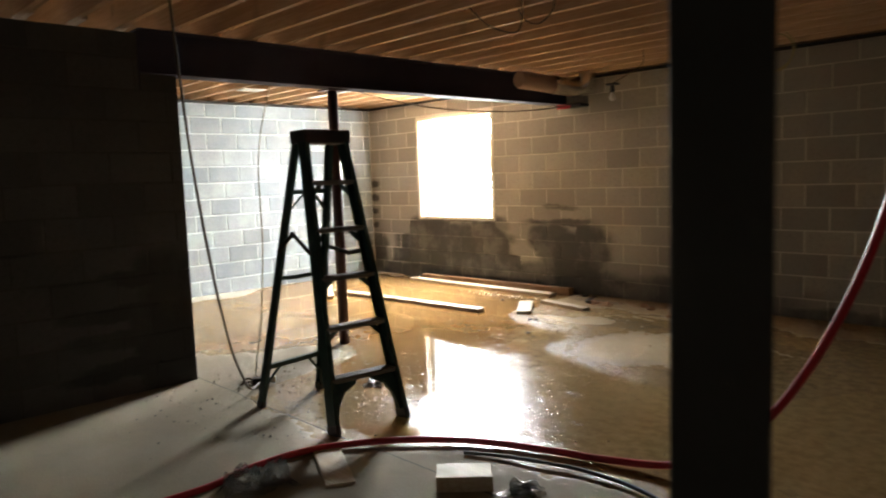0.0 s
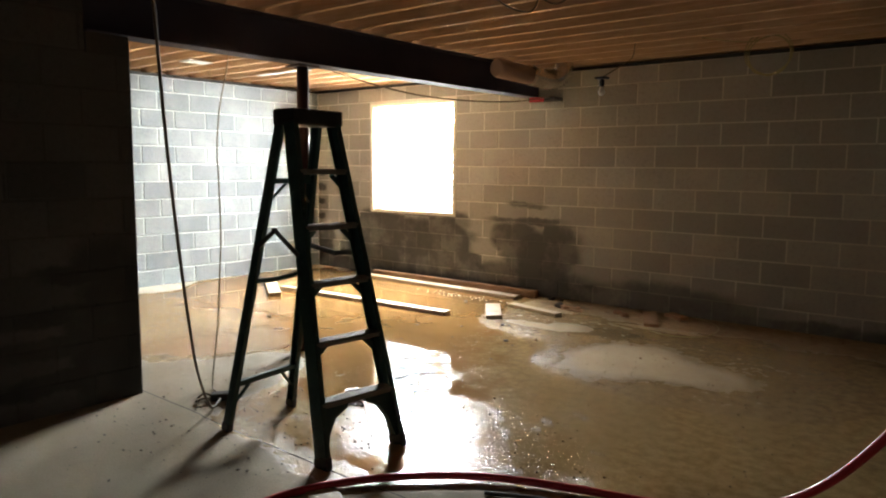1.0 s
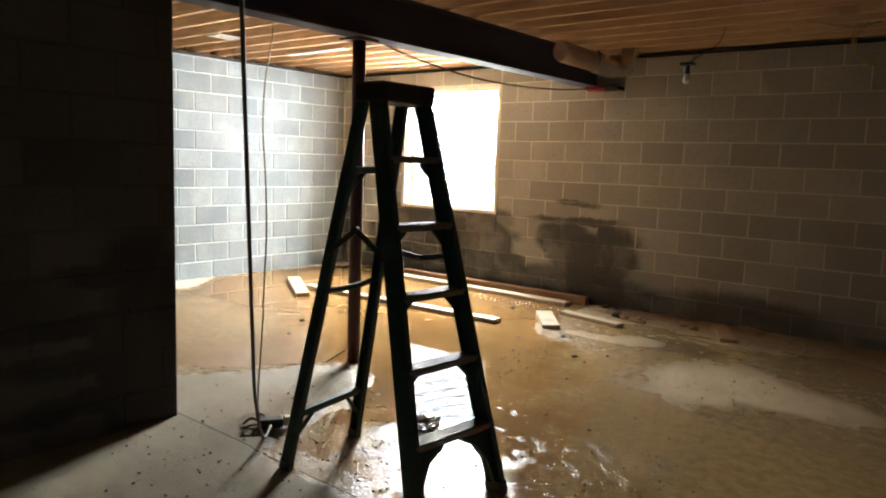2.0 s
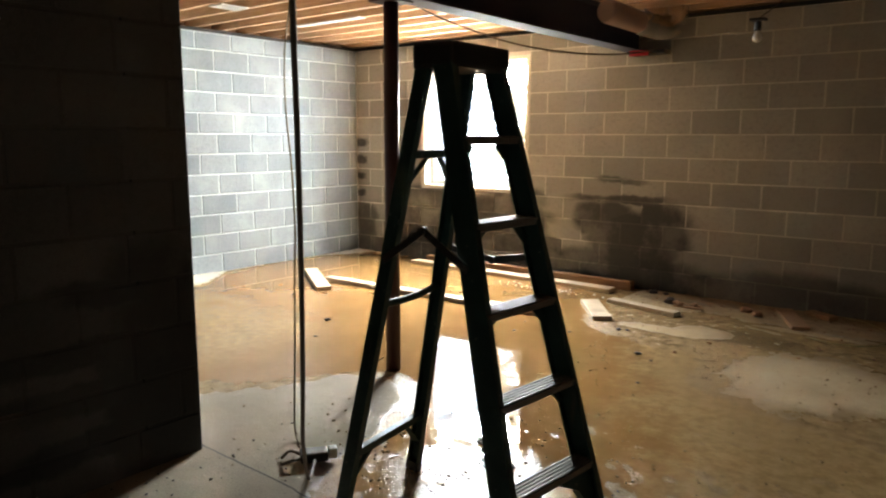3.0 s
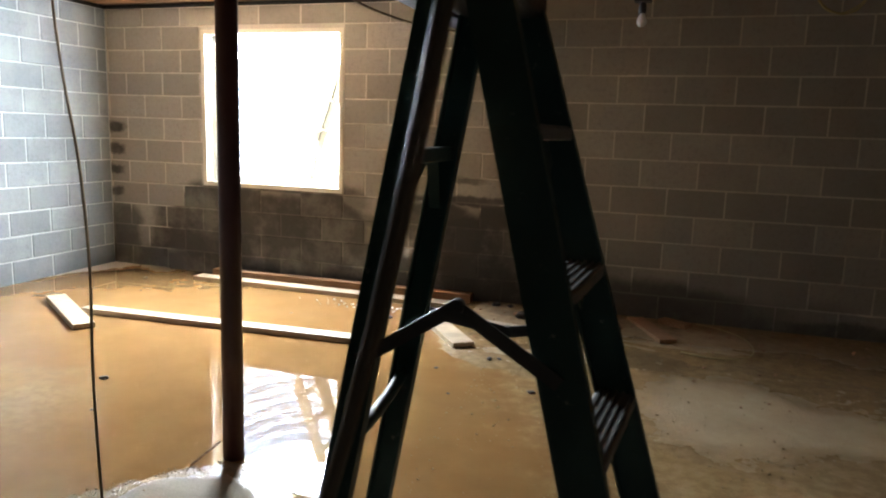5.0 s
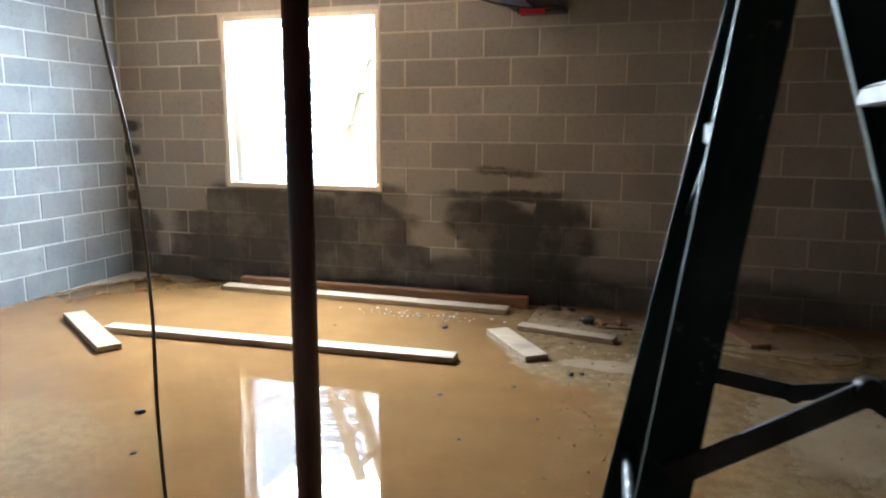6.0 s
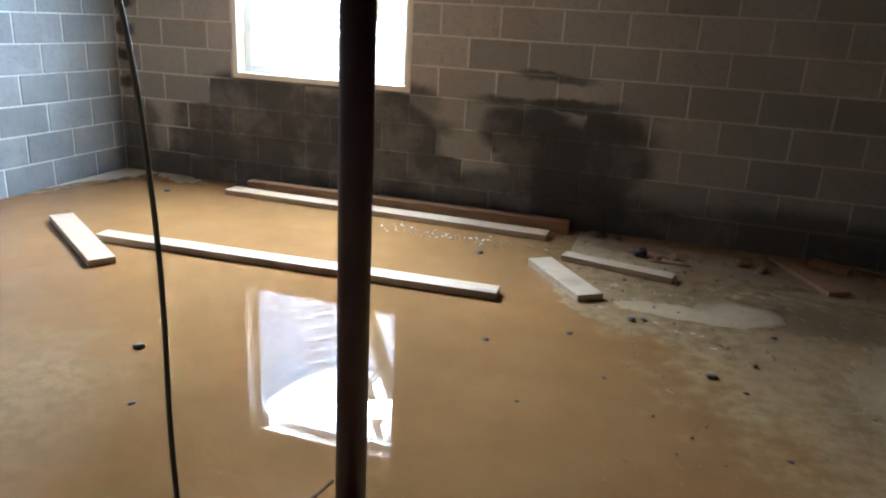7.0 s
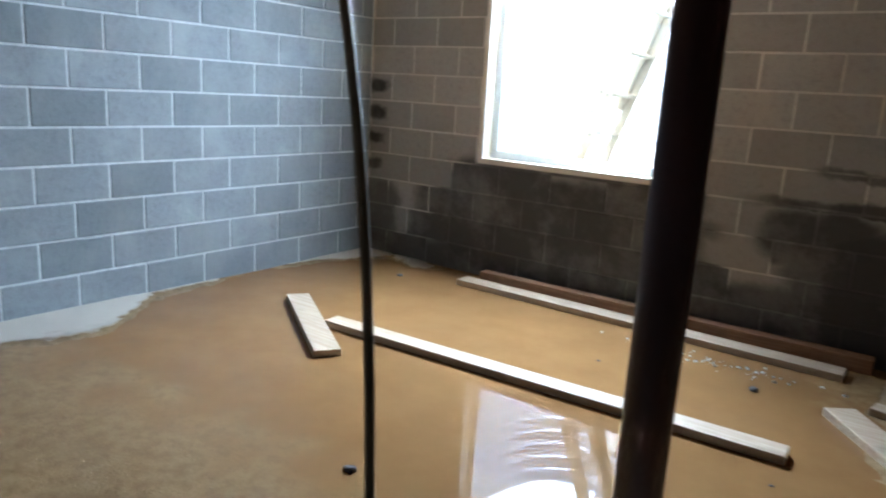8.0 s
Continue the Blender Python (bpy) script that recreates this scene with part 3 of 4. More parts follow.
# ---- stepladder ----
def step_ladder():
    ob = empty("step_ladder")
    tagged(ob, "dark green fibreglass stepladder standing open on wet concrete", "ladder")
    top = 1.70
    fr = [(5.448, -4.635, 0.0), (5.505, -4.170, 0.0)]
    ft = [(4.990, -4.440, top), (4.993, -4.160, top)]
    rr = [(4.672, -4.655, 0.0), (4.605, -4.165, 0.0)]
    rt = [(4.905, -4.435, top - 0.02), (4.905, -4.190, top - 0.02)]

    def on(a, b, z):
        return Vector(a).lerp(Vector(b), z / b[2])

    for a, b, side in zip(fr, ft, (-1, 1)):
        bm = bmesh.new()
        channel(bm, a, b, 0.030, 0.085, side)
        rail = part("front_rail", bm, M_LADDER, ob)
        bm = bmesh.new()
        p, q = Vector(a), on(a, b, 0.05)
        bar(bm, p, q, 0.036, 0.095, (1, 0, 0), 0.004)
        part("rubber_foot", bm, M_BLACK, rail)
    for a, b, side in zip(rr, rt, (-1, 1)):
        bm = bmesh.new()
        channel(bm, a, b, 0.028, 0.058, side)
        rail = part("rear_rail", bm, M_LADDER, ob)
        bm = bmesh.new()
        bar(bm, Vector(a), on(a, b, 0.045), 0.034, 0.064, (1, 0, 0), 0.003)
        part("rubber_foot", bm, M_BLACK, rail)
    for z in (0.288, 0.570, 0.852, 1.132, 1.415):
        a, b = on(fr[0], ft[0], z), on(fr[1], ft[1], z)
        bm = bmesh.new()
        bar(bm, a, b, 0.085, 0.026, (0, 0, 1), 0.003)
        for k in range(5):
            o = Vector((-0.032 + 0.016 * k, 0, 0.014))
            bar(bm, a + o, b + o, 0.006, 0.005)
        step = part("step", bm, M_ALU, ob, "worn aluminium tread")
        for c, d in ((a, b), (b, a)):
            w = (d - c).normalized()
            bm = bmesh.new()
            bar(bm, c + w * 0.015 - Vector((0, 0, 0.075)), c + w * 0.085 - Vector((0, 0, 0.012)), 0.03, 0.005, (1, 0, 0))
            part("step_brace", bm, M_LADDER, step)
    # curved foot gussets under the lowest tread
    for c, d in ((0, 1), (1, 0)):
        w = (Vector(fr[d]) - Vector(fr[c])).normalized()
        outer = [on(fr[c], ft[c], z) for z in (0.05, 0.13, 0.21, 0.272)]
        inner = [outer[0] + w * 0.02, on(fr[c], ft[c], 0.15) + w * 0.045, on(fr[c], ft[c], 0.215) + w * 0.085, on(fr[c], ft[c], 0.25) + w * 0.16, on(fr[c], ft[c], 0.272) + w * 0.17]
        loop = outer + inner[::-1]
        bm = bmesh.new()
        va = [bm.verts.new(p + Vector((-0.016, 0, 0))) for p in loop]
        vb = [bm.verts.new(p + Vector((0.016, 0, 0))) for p in loop]
        bm.faces.new(va)
        bm.faces.new(vb[::-1])
        for k in range(len(loop)):
            bm.faces.new((va[k], va[(k + 1) % len(loop)], vb[(k + 1) % len(loop)], vb[k]))
        part("foot_brace", bm, M_LADDER, ob)
    for z in (0.26, 0.83, 1.365):
        a, b = on(rr[0], rt[0], z), on(rr[1], rt[1], z)
        bm = bmesh.new()
        if z == 0.83:
            # the middle one is bent and sags
            line = smooth_line([a, a.lerp(b, 0.35) + Vector((0, 0, -0.008)), a.lerp(b, 0.7) + Vector((0, 0, -0.004)), b + Vector((0, 0, 0.012))], 5)
            tube(bm, line, 0.0145, 8)
            part("rear_bar", bm, M_LADDER, ob, "bent rear bar")
            continue
        bar(bm, a, b, 0.032, 0.03, (0, 0, 1), 0.003)
        part("rear_bar", bm, M_LADDER, ob)
        for c, d, e in ((a, b, 0), (b, a, 1)):
            w = (d - c).normalized()
            low = on(rr[e], rt[e], z - 0.12)
            bm = bmesh.new()
            bar(bm, low + w * 0.01, c + w * 0.11 - Vector((0, 0, 0.01)), 0.024, 0.006, (0, 0, 1))
            part("brace", bm, M_LADDER, ob)
    # hinged spreaders, pushed up in the middle
    for e in (0, 1):
        s3 = 0.03 if e else -0.03
        a, b = on(rr[e], rt[e], 0.995), on(fr[e], ft[e], 1.0)
        mid = a.lerp(b, 0.5) + Vector((0, 0, 0.118 if e == 0 else -0.035))
        for p, q in ((a, mid), (mid, b)):
            bm = bmesh.new()
            bar(bm, p + Vector((0, s3, 0)), q + Vector((0, s3, 0)), 0.005, 0.026, (0, 0, 1))
            part("spreader_arm", bm, M_DARKSTEEL, ob)
        bm = bmesh.new()
        tube(bm, [mid + Vector((0, s3 - 0.012, 0)), mid + Vector((0, s3 + 0.012, 0))], 0.014, 10)
        part("hinge", bm, M_DARKSTEEL, ob)
    bm = bmesh.new()
    box(bm, 4.865, 5.045, -4.460, -4.122, top - 0.045, top + 0.042, 0.016)
    part("cap", bm, M_BLACK, ob, "black moulded plastic cap")
    return ob


step_ladder()


# ---- lumber ----
def plank(corner, along, width, length, thick, material, label, tilt=0.0):
    """A board whose top edge starts at corner and runs along an angle; it lies in the shallow water."""
    x, y = corner[0] + 0.018, corner[1]
    bm = bmesh.new()
    box(bm, 0, length, 0, width, 0, thick, 0.004)
    for v in bm.verts:
        v.co.z += 0.004 * noise.noise((v.co.x * 1.3, v.co.y * 3, x))
    ob = part("plank", bm, material, None, label, pose(x, y, -0.004, 0, tilt, along))
    return tagged(ob, "", "plank", "planks on the floor")


def plank_between(a, b, width, thick, material, label):
    """Along a to b (one long edge), spreading to the left of it."""
    d = Vector(b) - Vector(a)
    return plank(a, math.degrees(math.atan2(d.y, d.x)), width, d.length, thick, material, label)


plank_between((1.19, -1.655), (3.607, -1.525), 0.115, 0.042, M_PLANK, "long pale softwood plank lying in muddy water")
plank_between((1.50, -2.03), (0.66, -1.47), -0.14, 0.042, M_PLANK, "short pale softwood board lying in muddy water")
plank_between((1.18, -0.34), (3.65, -0.36), 0.14, 0.042, M_PLANK, "long pale softwood plank near the stained wall")
plank_between((1.26, -0.165), (3.76, -0.13), 0.09, 0.085, M_OLD, "long dark wet plank against the block wall")
plank_between((3.64, -0.88), (4.00, -1.36), 0.15, 0.042, M_PLANK, "short pale board end lying on silt")
plank_between((3.81, -0.73), (4.46, -0.85), 0.10, 0.042, M_PLANK, "short weathered pale board on silt")
plank_between((5.03, -0.10), (5.29, -0.66), 0.13, 0.035, M_OLD, "brown broken board on the dirt by the wall")
plank_between((5.26, -0.12), (5.46, -0.24), 0.1, 0.05, M_OLD, "short brown wood offcut by the wall")


# ---- cords, hose ----
def cord_thing(name, pts, radius, material, label, category="cord", steps=10, sides=8):
    bm = bmesh.new()
    tube(bm, smooth_line(pts, steps), radius, sides)
    return tagged(part(name, bm, material, None, label), "", category)


cord_thing("thin_cord", [(2.92, -3.38, 2.52), (3.10, -3.545, 2.2), (3.285, -3.737, 1.89), (3.468, -3.888, 1.58), (3.597, -3.965, 1.28), (3.645, -3.993, 0.97), (3.676, -4.032, 0.66), (3.772, -4.120, 0.36), (3.98, -4.30, 0.05), (4.12, -4.36, 0.03)], 0.0045, M_TWINE, "thin brown cord hanging from joists to the floor")
cord_thing("extension_cord", [(5.271, -5.343, 2.53), (5.277, -5.329, 2.19), (5.256, -5.299, 1.89), (5.204, -5.250, 1.58), (5.121, -5.179, 1.28), (5.004, -5.084, 0.97), (4.851, -4.963, 0.66), (4.660, -4.812, 0.36), (4.43, -4.60, 0.07), (4.28, -4.44, 0.04)], 0.0075, M_CORD, "thick dark extension cord drooping from ceiling to floor")
cord_thing("sagging_cable", [(3.56, -3.04, 2.235), (3.57, -2.6, 2.16), (3.6, -1.9, 2.095), (3.68, -1.2, 2.09), (3.82, -0.6, 2.125), (3.95, -0.08, 2.21)], 0.006, M_CORD, "dark cable sagging beside the steel beam")
cord_thing("red_hose", [(5.40, -6.2, 0.03), (5.58, -5.85, 0.03), (5.613, -5.486, 0.025), (5.558, -5.199, 0.025), (5.604, -4.876, 0.03), (5.824, -4.514, 0.03), (6.14, -4.242, 0.028), (6.511, -4.076, 0.024), (6.80, -3.98, 0.022), (7.11, -3.90, 0.055), (7.377, -3.90, 0.20), (7.589, -3.91, 0.435), (7.79, -3.94, 0.78), (7.955, -3.96, 1.20), (8.09, -4.0, 1.75), (8.18, -4.05, 2.52)], 0.018, M_HOSE, "glossy red air hose looping over the dry concrete", "hose", 12, 12)
# thin dark tube on the floor, drifting away from the red hose
cord_thing("dark_tube", [(6.22, -4.38, 0.026), (6.45, -4.26, 0.024), (6.8, -4.16, 0.022), (7.15, -4.18, 0.02), (7.6, -4.4, 0.02)], 0.010, M_BLACK, "dark tube lying beside the red hose", "hose")
cord_thing("floor_wire", [(5.56, -0.06, 0.02), (5.72, -0.16, 0.025), (5.87, -0.33, 0.02), (5.92, -0.6, 0.02), (5.86, -0.82, 0.02), (5.66, -0.92, 0.018), (5.45, -0.86, 0.018)], 0.004, M_YELLOW, "loose tan wire curled on the dirt floor", "wire")


def outlet_box():
    ob = empty("plug_connector", pose(4.23, -4.40, 0.016, 0, 0, 55))
    tagged(ob, "black cord connector lying in wet grit", "connector")
    bm = bmesh.new()
    box(bm, -0.06, 0.06, -0.035, 0.035, 0, 0.045, 0.008)
    part("body", bm, M_BLACK, ob)
    bm = bmesh.new()
    box(bm, 0.062, 0.10, -0.022, 0.022, 0.004, 0.05, 0.006)
    part("socket_face", bm, M_WHITE, ob, "pale socket face")
    for k in (-1, 1):
        bm = bmesh.new()
        tube(bm, smooth_line([(-0.05, 0.02 * k, 0.02), (-0.1, 0.05 * k, 0.03), (-0.14, 0.03 * k, 0.01)], 6), 0.007, 8)
        part("cord_tail", bm, M_CORD, ob)
    return ob


outlet_box()


# ---- ceiling fittings ----
def pendant_bulb():
    ob = empty("pendant_bulb", Matrix.Translation((5.06, -1.17, 2.11)))
    tagged(ob, "bare unlit glass bulb in a black socket on wire", "bulb")
    bm = bmesh.new()
    tube(bm, [(0, 0, 0.03), (0, 0, 0.05), (0, 0, 0.085), (0, 0, 0.095)], [0.02, 0.022, 0.02, 0.01], 16)
    part("socket", bm, M_BLACK, ob)
    bm = bmesh.new()
    box(bm, -0.05, 0.05, -0.04, 0.04, 0.095, 0.112, 0.005)
    part("socket_plate", bm, M_BLACK, ob)
    bm = bmesh.new()
    prof = [(0.031, 0.013), (0.02, 0.016), (0.005, 0.024), (-0.012, 0.030), (-0.028, 0.029), (-0.042, 0.019), (-0.048, 0.004)]
    tube(bm, [(0, 0, z) for z, _ in prof], [r for _, r in prof], 20)
    part("bulb", bm, M_BULB, ob, "frosted glass bulb")
    bm = bmesh.new()
    tube(bm, smooth_line([(0, 0, 0.11), (0.03, 0.2, 0.2), (0.1, 0.35, 0.30), (0.2, 0.2, 0.40)], 8), 0.004, 8)
    part("wire", bm, M_CORD, ob)
    return ob


M_BULB = plain_material("frosted_bulb", (0.85, 0.84, 0.80), 0.15, 0.0, 50, 0.02, 0.02)
pendant_bulb()


def duct():
    ob = empty("vent_duct")
    tagged(ob, "short round duct with crumpled foil elbow beside the beam", "duct")
    bm = bmesh.new()
    tube(bm, [(3.90, -1.10, 2.40), (3.905, -1.06, 2.40), (3.96, -0.55, 2.37)], [0.078, 0.092, 0.088], 24)
    part("pipe", bm, M_DUCT, ob, "dull pinkish wrapped pipe")
    bm = bmesh.new()
    line = smooth_line([(3.95, -0.62, 2.375), (3.99, -0.45, 2.36), (4.05, -0.30, 2.35), (4.11, -0.22, 2.40), (4.12, -0.20, 2.53)], 9)
    tube(bm, line, [0.090 + 0.009 * (-1) ** k for k in range(len(line))], 20)
    part("foil_elbow", bm, M_FOIL, ob, "crinkled shiny foil elbow")
    bm = bmesh.new()
    tube(bm, smooth_line([(3.99, -0.62, 2.33), (4.08, -0.6, 2.40), (3.99, -0.58, 2.475)], 6), 0.006, 8)
    part("strap", bm, M_ALU, ob)
    return ob


duct()


def bearing_plate():
    ob = empty("bearing_shim", Matrix.Translation((3.80, -0.10, 2.15)))
    tagged(ob, "dark steel bearing shim with red tape under beam end", "bracket")
    bm = bmesh.new()
    box(bm, -0.14, 0.20, -0.05, 0.12, 0.015, 0.048, 0.004)
    part("plate", bm, M_BLACK, ob)
    bm = bmesh.new()
    box(bm, -0.12, 0.06, -0.062, -0.052, 0.0, 0.05, 0.003)
    part("tape", bm, M_HOSE, ob, "red tape")
    return ob


bearing_plate()


def ring(c, r, n, wob, seed, tilt):
    rng = random.Random(seed)
    return [(c[0] + r * math.cos(a) * math.cos(tilt), c[1] + r * math.cos(a) * math.sin(tilt) + rng.uniform(-wob, wob), c[2] + r * math.sin(a) + rng.uniform(-wob, wob))
            for a in (2 * math.pi * k / n + math.pi / 2 for k in range(n + 1))]


def cable_coil():
    ob = empty("cable_coil")
    tagged(ob, "loose coil of yellow cable hanging from the joists", "cable")
    for k in range(3):
        bm = bmesh.new()
        tube(bm, smooth_line(ring((6.22, -0.52 - 0.012 * k, 2.38 + 0.01 * k), 0.155 + 0.012 * k, 10, 0.012, k, 0.25), 5), 0.005, 6)
        part("loop", bm, M_YELLOW, ob)
    bm = bmesh.new()
    tube(bm, smooth_line([(6.22, -0.52, 2.53), (6.05, -0.6, 2.49), (5.8, -0.9, 2.51)], 6), 0.005, 6)
    part("cable_tail", bm, M_YELLOW, ob)
    return ob


cable_coil()
for k, pts in enumerate(([(5.45, -3.45, 2.52), (5.5, -3.3, 2.40), (5.6, -3.15, 2.36), (5.7, -3.2, 2.44), (5.78, -3.3, 2.52)],
                         [(5.62, -3.15, 2.52), (5.7, -3.18, 2.42), (5.8, -3.16, 2.38), (5.88, -3.12, 2.45), (5.92, -3.15, 2.53)])):
    cord_thing("wire_loop", pts, 0.006, M_CORD, "brown cable looping down between the ceiling joists", "wire")

for x0, x1, y0, y1 in ((1.13, 1.32, -2.79, -2.52), (0.85, 1.75, -1.66, -1.57)):
    bm = bmesh.new()
    box(bm, x0, x1, y0, y1, JOIST_BOTTOM - 0.012, JOIST_BOTTOM, 0.002)
    tagged(part("ceiling_strip", bm, M_WHITE, None, "flat white strip fixed under the joists"), "", "panel")

# ---- loose things on the floor ----
def lump(name, x, y, r, material, label, category, seed, flat=0.6, z=None):
    bm = bmesh.new()
    bmesh.ops.create_icosphere(bm, subdivisions=2, radius=1.0)
    for v in bm.verts:
        v.co *= 0.8 + 0.35 * noise.noise(v.co * 1.7 + Vector((seed * 3.1, 0, 0)))
        v.co.x *= 1.25
        v.co.z = max(v.co.z, -0.55) * flat
        v.co *= r
    for f in bm.faces:
        f.smooth = False
    h = floor_height(x, y) if z is None else z
    return tagged(part(name, bm, material, None, label, pose(x, y, max(h, -0.004) + r * flat * 0.4, 0, 0, seed * 47)), "", category, "stones")


STONES = [(2.403, -2.682, 0.028), (0.775, -0.47, 0.026), (3.34, -0.81, 0.028), (3.70, -2.0, 0.016), (3.95, -2.48, 0.012), (4.04, -1.77, 0.016),
          (4.30, -1.49, 0.022), (4.36, -1.47, 0.016), (4.66, -1.96, 0.024), (2.68, -3.05, 0.014), (4.24, -2.15, 0.012), (4.79, -2.05, 0.012), (3.62, -1.72, 0.012),
          (4.0, 0.0 - 0.12, 0.045), (4.12, -0.12, 0.03), (4.9, -2.5, 0.012), (2.6, -1.0, 0.012), (3.1, -0.62, 0.012)]
for k, (x, y, r) in enumerate(STONES):
    lump("stone", x, y, r, M_STONE, "small dark stone lying in the muddy water", "stone", k)
for k, (x, y, r) in enumerate([(4.36, -0.46, 0.05), (4.88, -0.33, 0.05), (4.99, -0.40, 0.045), (4.48, -0.40, 0.035), (4.22, -0.36, 0.03)]):
    lump("rubble_piece", x, y, r, M_BRICK, "broken brown masonry lump on the dirt", "rubble", k + 30, 0.7)
lump("dark_ball", 4.28, -0.43, 0.05, M_STONE, "dark rounded lump behind the weathered board", "rubble", 51, 0.95)
plank_between((4.32, -0.52), (4.56, -0.50), 0.04, 0.025, M_OLD, "small splintered wood offcut on the dirt")
plank_between((4.28, -0.37), (4.52, -0.42), 0.03, 0.025, M_OLD, "small splintered wood offcut on the dirt")

# block and board by the hose
plank_between((6.42, -4.78), (6.60, -4.60), 0.16, 0.09, M_PLANK, "short thick timber block on dry concrete")
plank_between((5.66, -4.76), (6.06, -4.96), -0.14, 0.03, M_PLANK, "flat pale board lying under the red hose")
bm = bmesh.new()
bar(bm, (3.50, -3.37, 0.002), (3.585, -3.275, 0.085), 0.010, 0.006)
tagged(part("splinter", bm, M_OLD, None, "thin wood splinter leaning by the steel post"), "", "splinter")


def crumpled(name, x, y, z, sx, sy, hgt, material, label, seed):
    """Thin film, folded and crushed."""
    n = 26
    bm = bmesh.new()
    bmesh.ops.create_grid(bm, x_segments=n, y_segments=n, size=0.5)
    for v in bm.verts:
        p = Vector((v.co.x * 5, v.co.y * 5, seed))
        e = 1 - max(abs(v.co.x), abs(v.co.y)) * 2
        fold = abs(noise.noise(p)) + 0.5 * abs(noise.noise(p * 2.3))
        v.co = Vector((v.co.x * sx + 0.05 * noise.noise(p * 0.7), v.co.y * sy + 0.05 * noise.noise(p * 0.9 + Vector((5, 0, 0))), hgt * fold * min(1, 0.25 + e * 3)))
    ob = part(name, bm, material, None, label, pose(x, y, z, 0, 0, seed * 33))
    mod = ob.modifiers.new("thickness", "SOLIDIFY")
    mod.thickness = 0.0015
    return tagged(ob, "", "plastic film")


M_FILM = glass_material("clear_film", 0.12)
M_DARKFILM = plain_material("dark_wet_film", (0.09, 0.075, 0.06), 0.15, 0.0, 40, 0.2)
crumpled("plastic_film", 5.74, -5.28, 0.018, 0.34, 0.26, 0.12, M_FILM, "crumpled clear plastic film on dry concrete", 2)
crumpled("plastic_scrap", 6.72, -4.52, 0.014, 0.16, 0.12, 0.06, M_FILM, "small scrap of clear plastic film", 3)
crumpled("wet_rag", 4.79, -3.80, 0.0, 0.34, 0.12, 0.03, M_DARKFILM, "dark crumpled wet plastic in the shallow water", 4)

# grit and crumbs, past counting
def grit(name, count, material, label, region, size, seed):
    """Many small chips in one mesh: crushed eight-sided pebbles."""
    rng = random.Random(seed)
    verts, faces = [], []
    for _ in range(count):
        x, y = region(rng)
        r = size * (0.4 + rng.random() ** 3 * 1.6)
        m = pose(x, y, max(floor_height(x, y), -0.002) + r * 0.25, rng.uniform(-30, 30), rng.uniform(-30, 30), rng.uniform(0, 360))
        b = len(verts)
        for p in ((1.3, 0, 0), (0.2, 0.9, 0.1), (-1.1, 0.2, 0), (-0.1, -1.0, -0.1), (0.1, 0, 0.7), (0, 0.1, -0.6)):
            verts.append(m @ Vector([c * r * rng.uniform(0.7, 1.2) for c in p]))
        for k in range(4):
            faces += [(b + k, b + (k + 1) % 4, b + 4), (b + (k + 1) % 4, b + k, b + 5)]
    me = bpy.data.meshes.new(name)
    me.from_pydata(verts, [], faces)
    me.materials.append(material)
    for p in me.polygons:
        p.use_smooth = material is M_WETSTONE
    return tagged(new(name, me), label, "grit", kind="stuff")


def margin_spot(g):
    x = g.uniform(3.05, 4.4)
    return x, front_edge(x) - g.gauss(0.07, 0.06)


M_WETSTONE = plain_material("wet_stone", (0.34, 0.25, 0.15), 0.07, 0.0, 80, 0.2)
grit("crumbs", 420, M_STONE, "dark crumbs scattered over the dry concrete", lambda g: (g.uniform(3.8, 5.4), g.gauss(-4.7, 0.4)), 0.0042, 5)
grit("wet_grit", 1900, M_WETSTONE, "wet gravel grit in the shallow water", lambda g: (4.3 + 2.9 * g.random() ** 1.3, g.uniform(-4.35, -1.4)), 0.0042, 6)
grit("shore_grit", 550, M_WETSTONE, "wet gravel grit along the water edge", lambda g: (g.gauss(4.75, 0.55), g.gauss(-4.0, 0.28)), 0.0048, 8)
grit("margin_grit", 1100, M_WETSTONE, "wet gravel grit at the edge of the dry concrete", margin_spot, 0.0026, 12)
grit("silt_grit", 500, M_BRICK, "scattered grit and chips on silt by the wall", lambda g: (g.uniform(3.9, 7.2), -abs(g.gauss(0.3, 0.7)) - 0.03), 0.008, 7)


grit("foam_flecks", 160, M_WHITE, "pale foam flecks floating beside the long plank", lambda g: (g.gauss(3.0, 0.28), g.gauss(-0.56, 0.05)), 0.0065, 9)


# ---- blocks of the walls ----
BLOCK_MESH = {}


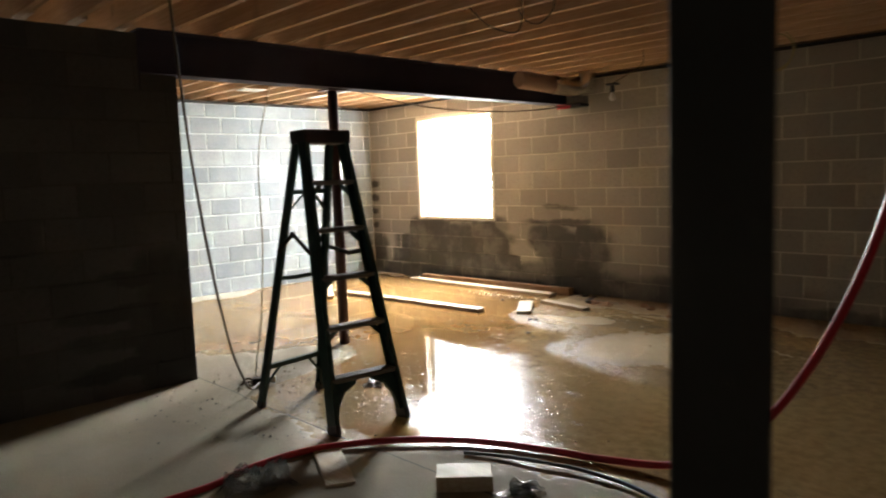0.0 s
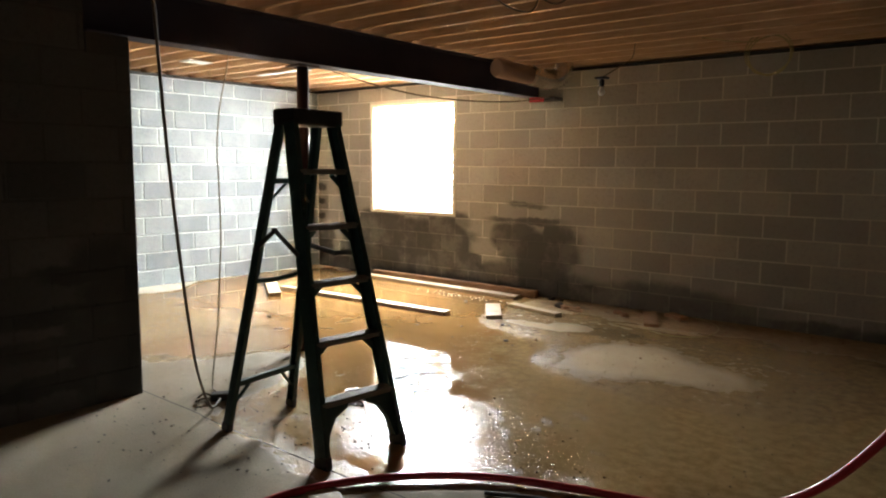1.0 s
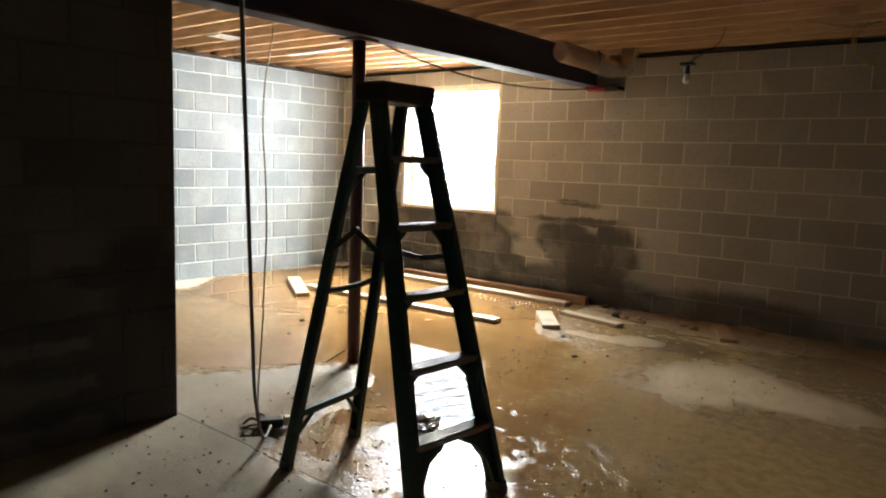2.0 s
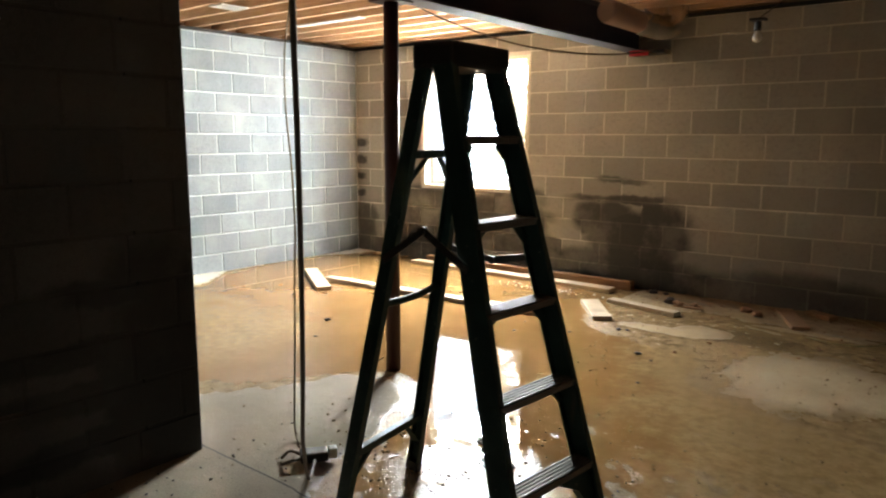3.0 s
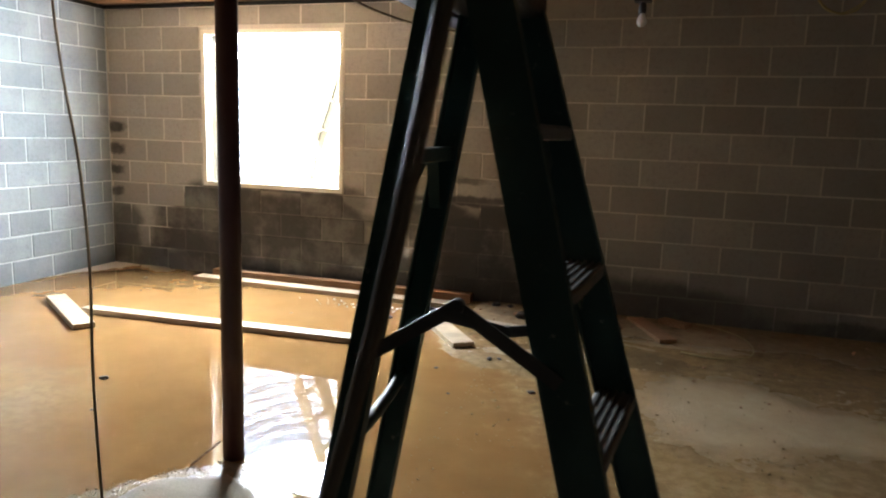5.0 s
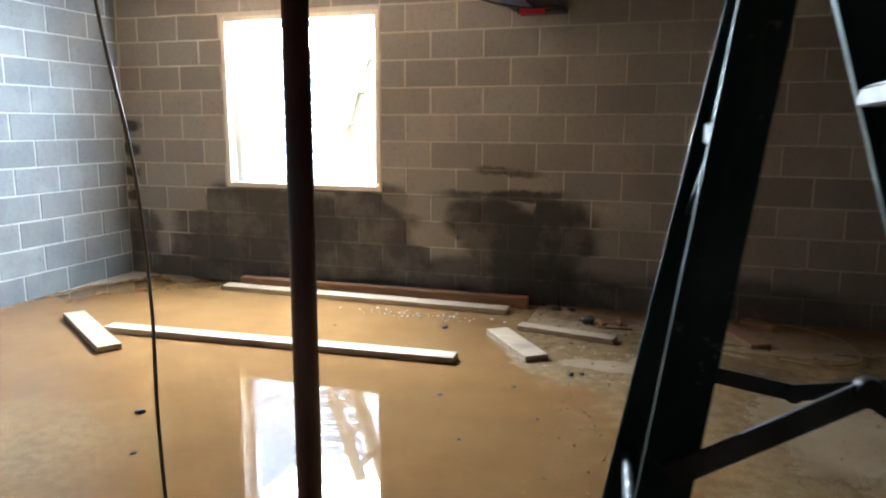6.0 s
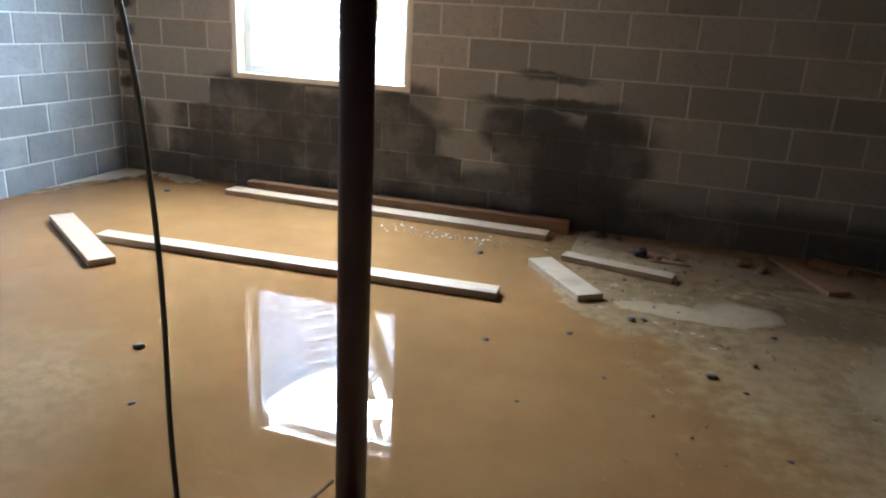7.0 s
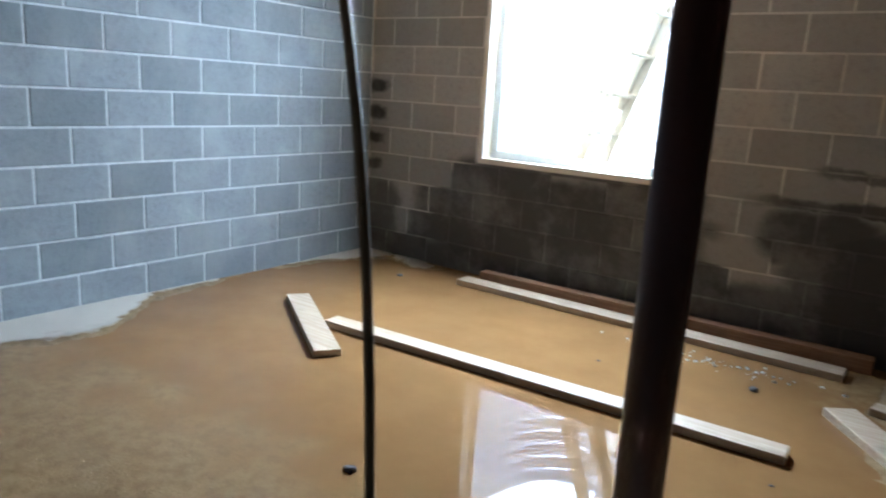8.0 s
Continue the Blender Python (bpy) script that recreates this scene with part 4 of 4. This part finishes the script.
def block_mesh(length, height, material):
    """One block's face: a slab 30 mm deep with worn edges, its face at y = 0, its lower left corner at the origin."""
    key = (round(length, 3), round(height, 3), material.name)
    if key not in BLOCK_MESH:
        c, d = 0.004, 0.03
        v = [(0, d, 0), (length, d, 0), (length, d, height), (0, d, height), (0, c, 0), (length, c, 0), (length, c, height), (0, c, height),
             (c, 0, c), (length - c, 0, c), (length - c, 0, height - c), (c, 0, height - c)]
        f = [(8, 9, 10, 11)] + [(4 + k, 4 + (k + 1) % 4, 8 + (k + 1) % 4, 8 + k) for k in range(4)] + [(k, (k + 1) % 4, 4 + (k + 1) % 4, 4 + k) for k in range(4)]
        me = bpy.data.meshes.new("block")
        me.from_pydata(v, [], f)
        me.materials.append(material)
        BLOCK_MESH[key] = me
    return BLOCK_MESH[key]


def lay_blocks(wall, material, m, length, phase, holes=(), first=0, last=11, seed=1):
    """Running bond on the plane y = 0 of m, x along the wall. phase: where an upright joint of the even courses lies."""
    rng = random.Random(seed)
    for k in range(first, last + 1):
        z0, z1 = BASE + COURSE * k, min(BASE + COURSE * (k + 1), WALL_TOP)
        off = phase if k % 2 == 0 else phase + LONG / 2
        start = off - math.ceil(off / LONG) * LONG
        n = 0
        while start + n * LONG < length - 0.02:
            x0, x1 = max(0.0, start + n * LONG), min(length, start + (n + 1) * LONG)
            n += 1
            spans = [(x0, x1)]
            for hx0, hx1, hz0, hz1 in holes:
                if z1 - 0.02 > hz0 and z0 + 0.02 < hz1:
                    spans = [q for a, b in spans for q in ((a, min(b, hx0)), (max(a, hx1), b)) if q[1] - q[0] > 0.03]
            for a, b in spans:
                if b - a < 0.03:
                    continue
                ob = new("block", block_mesh(b - a - JOINT, z1 - z0 - JOINT, material))
                ob.parent = wall
                ob.matrix_basis = m @ Matrix.Translation((a + JOINT / 2, rng.uniform(-0.0012, 0.0012), z0 + JOINT / 2))


lay_blocks(wall_north, M_BLOCK, Matrix(), 8.9, 2.746, [(WX0, WX1, WZ0, WZ1)], seed=1)
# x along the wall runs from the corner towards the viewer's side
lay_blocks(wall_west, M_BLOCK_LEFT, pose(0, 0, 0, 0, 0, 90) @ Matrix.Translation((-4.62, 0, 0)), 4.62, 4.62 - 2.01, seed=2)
lay_blocks(wall_partition, M_BLOCK_SHADED, pose(PX1, PY, 0, 0, 0, 90) @ Matrix.Translation((-2.6, 0, 0)), 2.6, 0.2, [(2.34, 2.7, 2.19, 3.0)], seed=3)
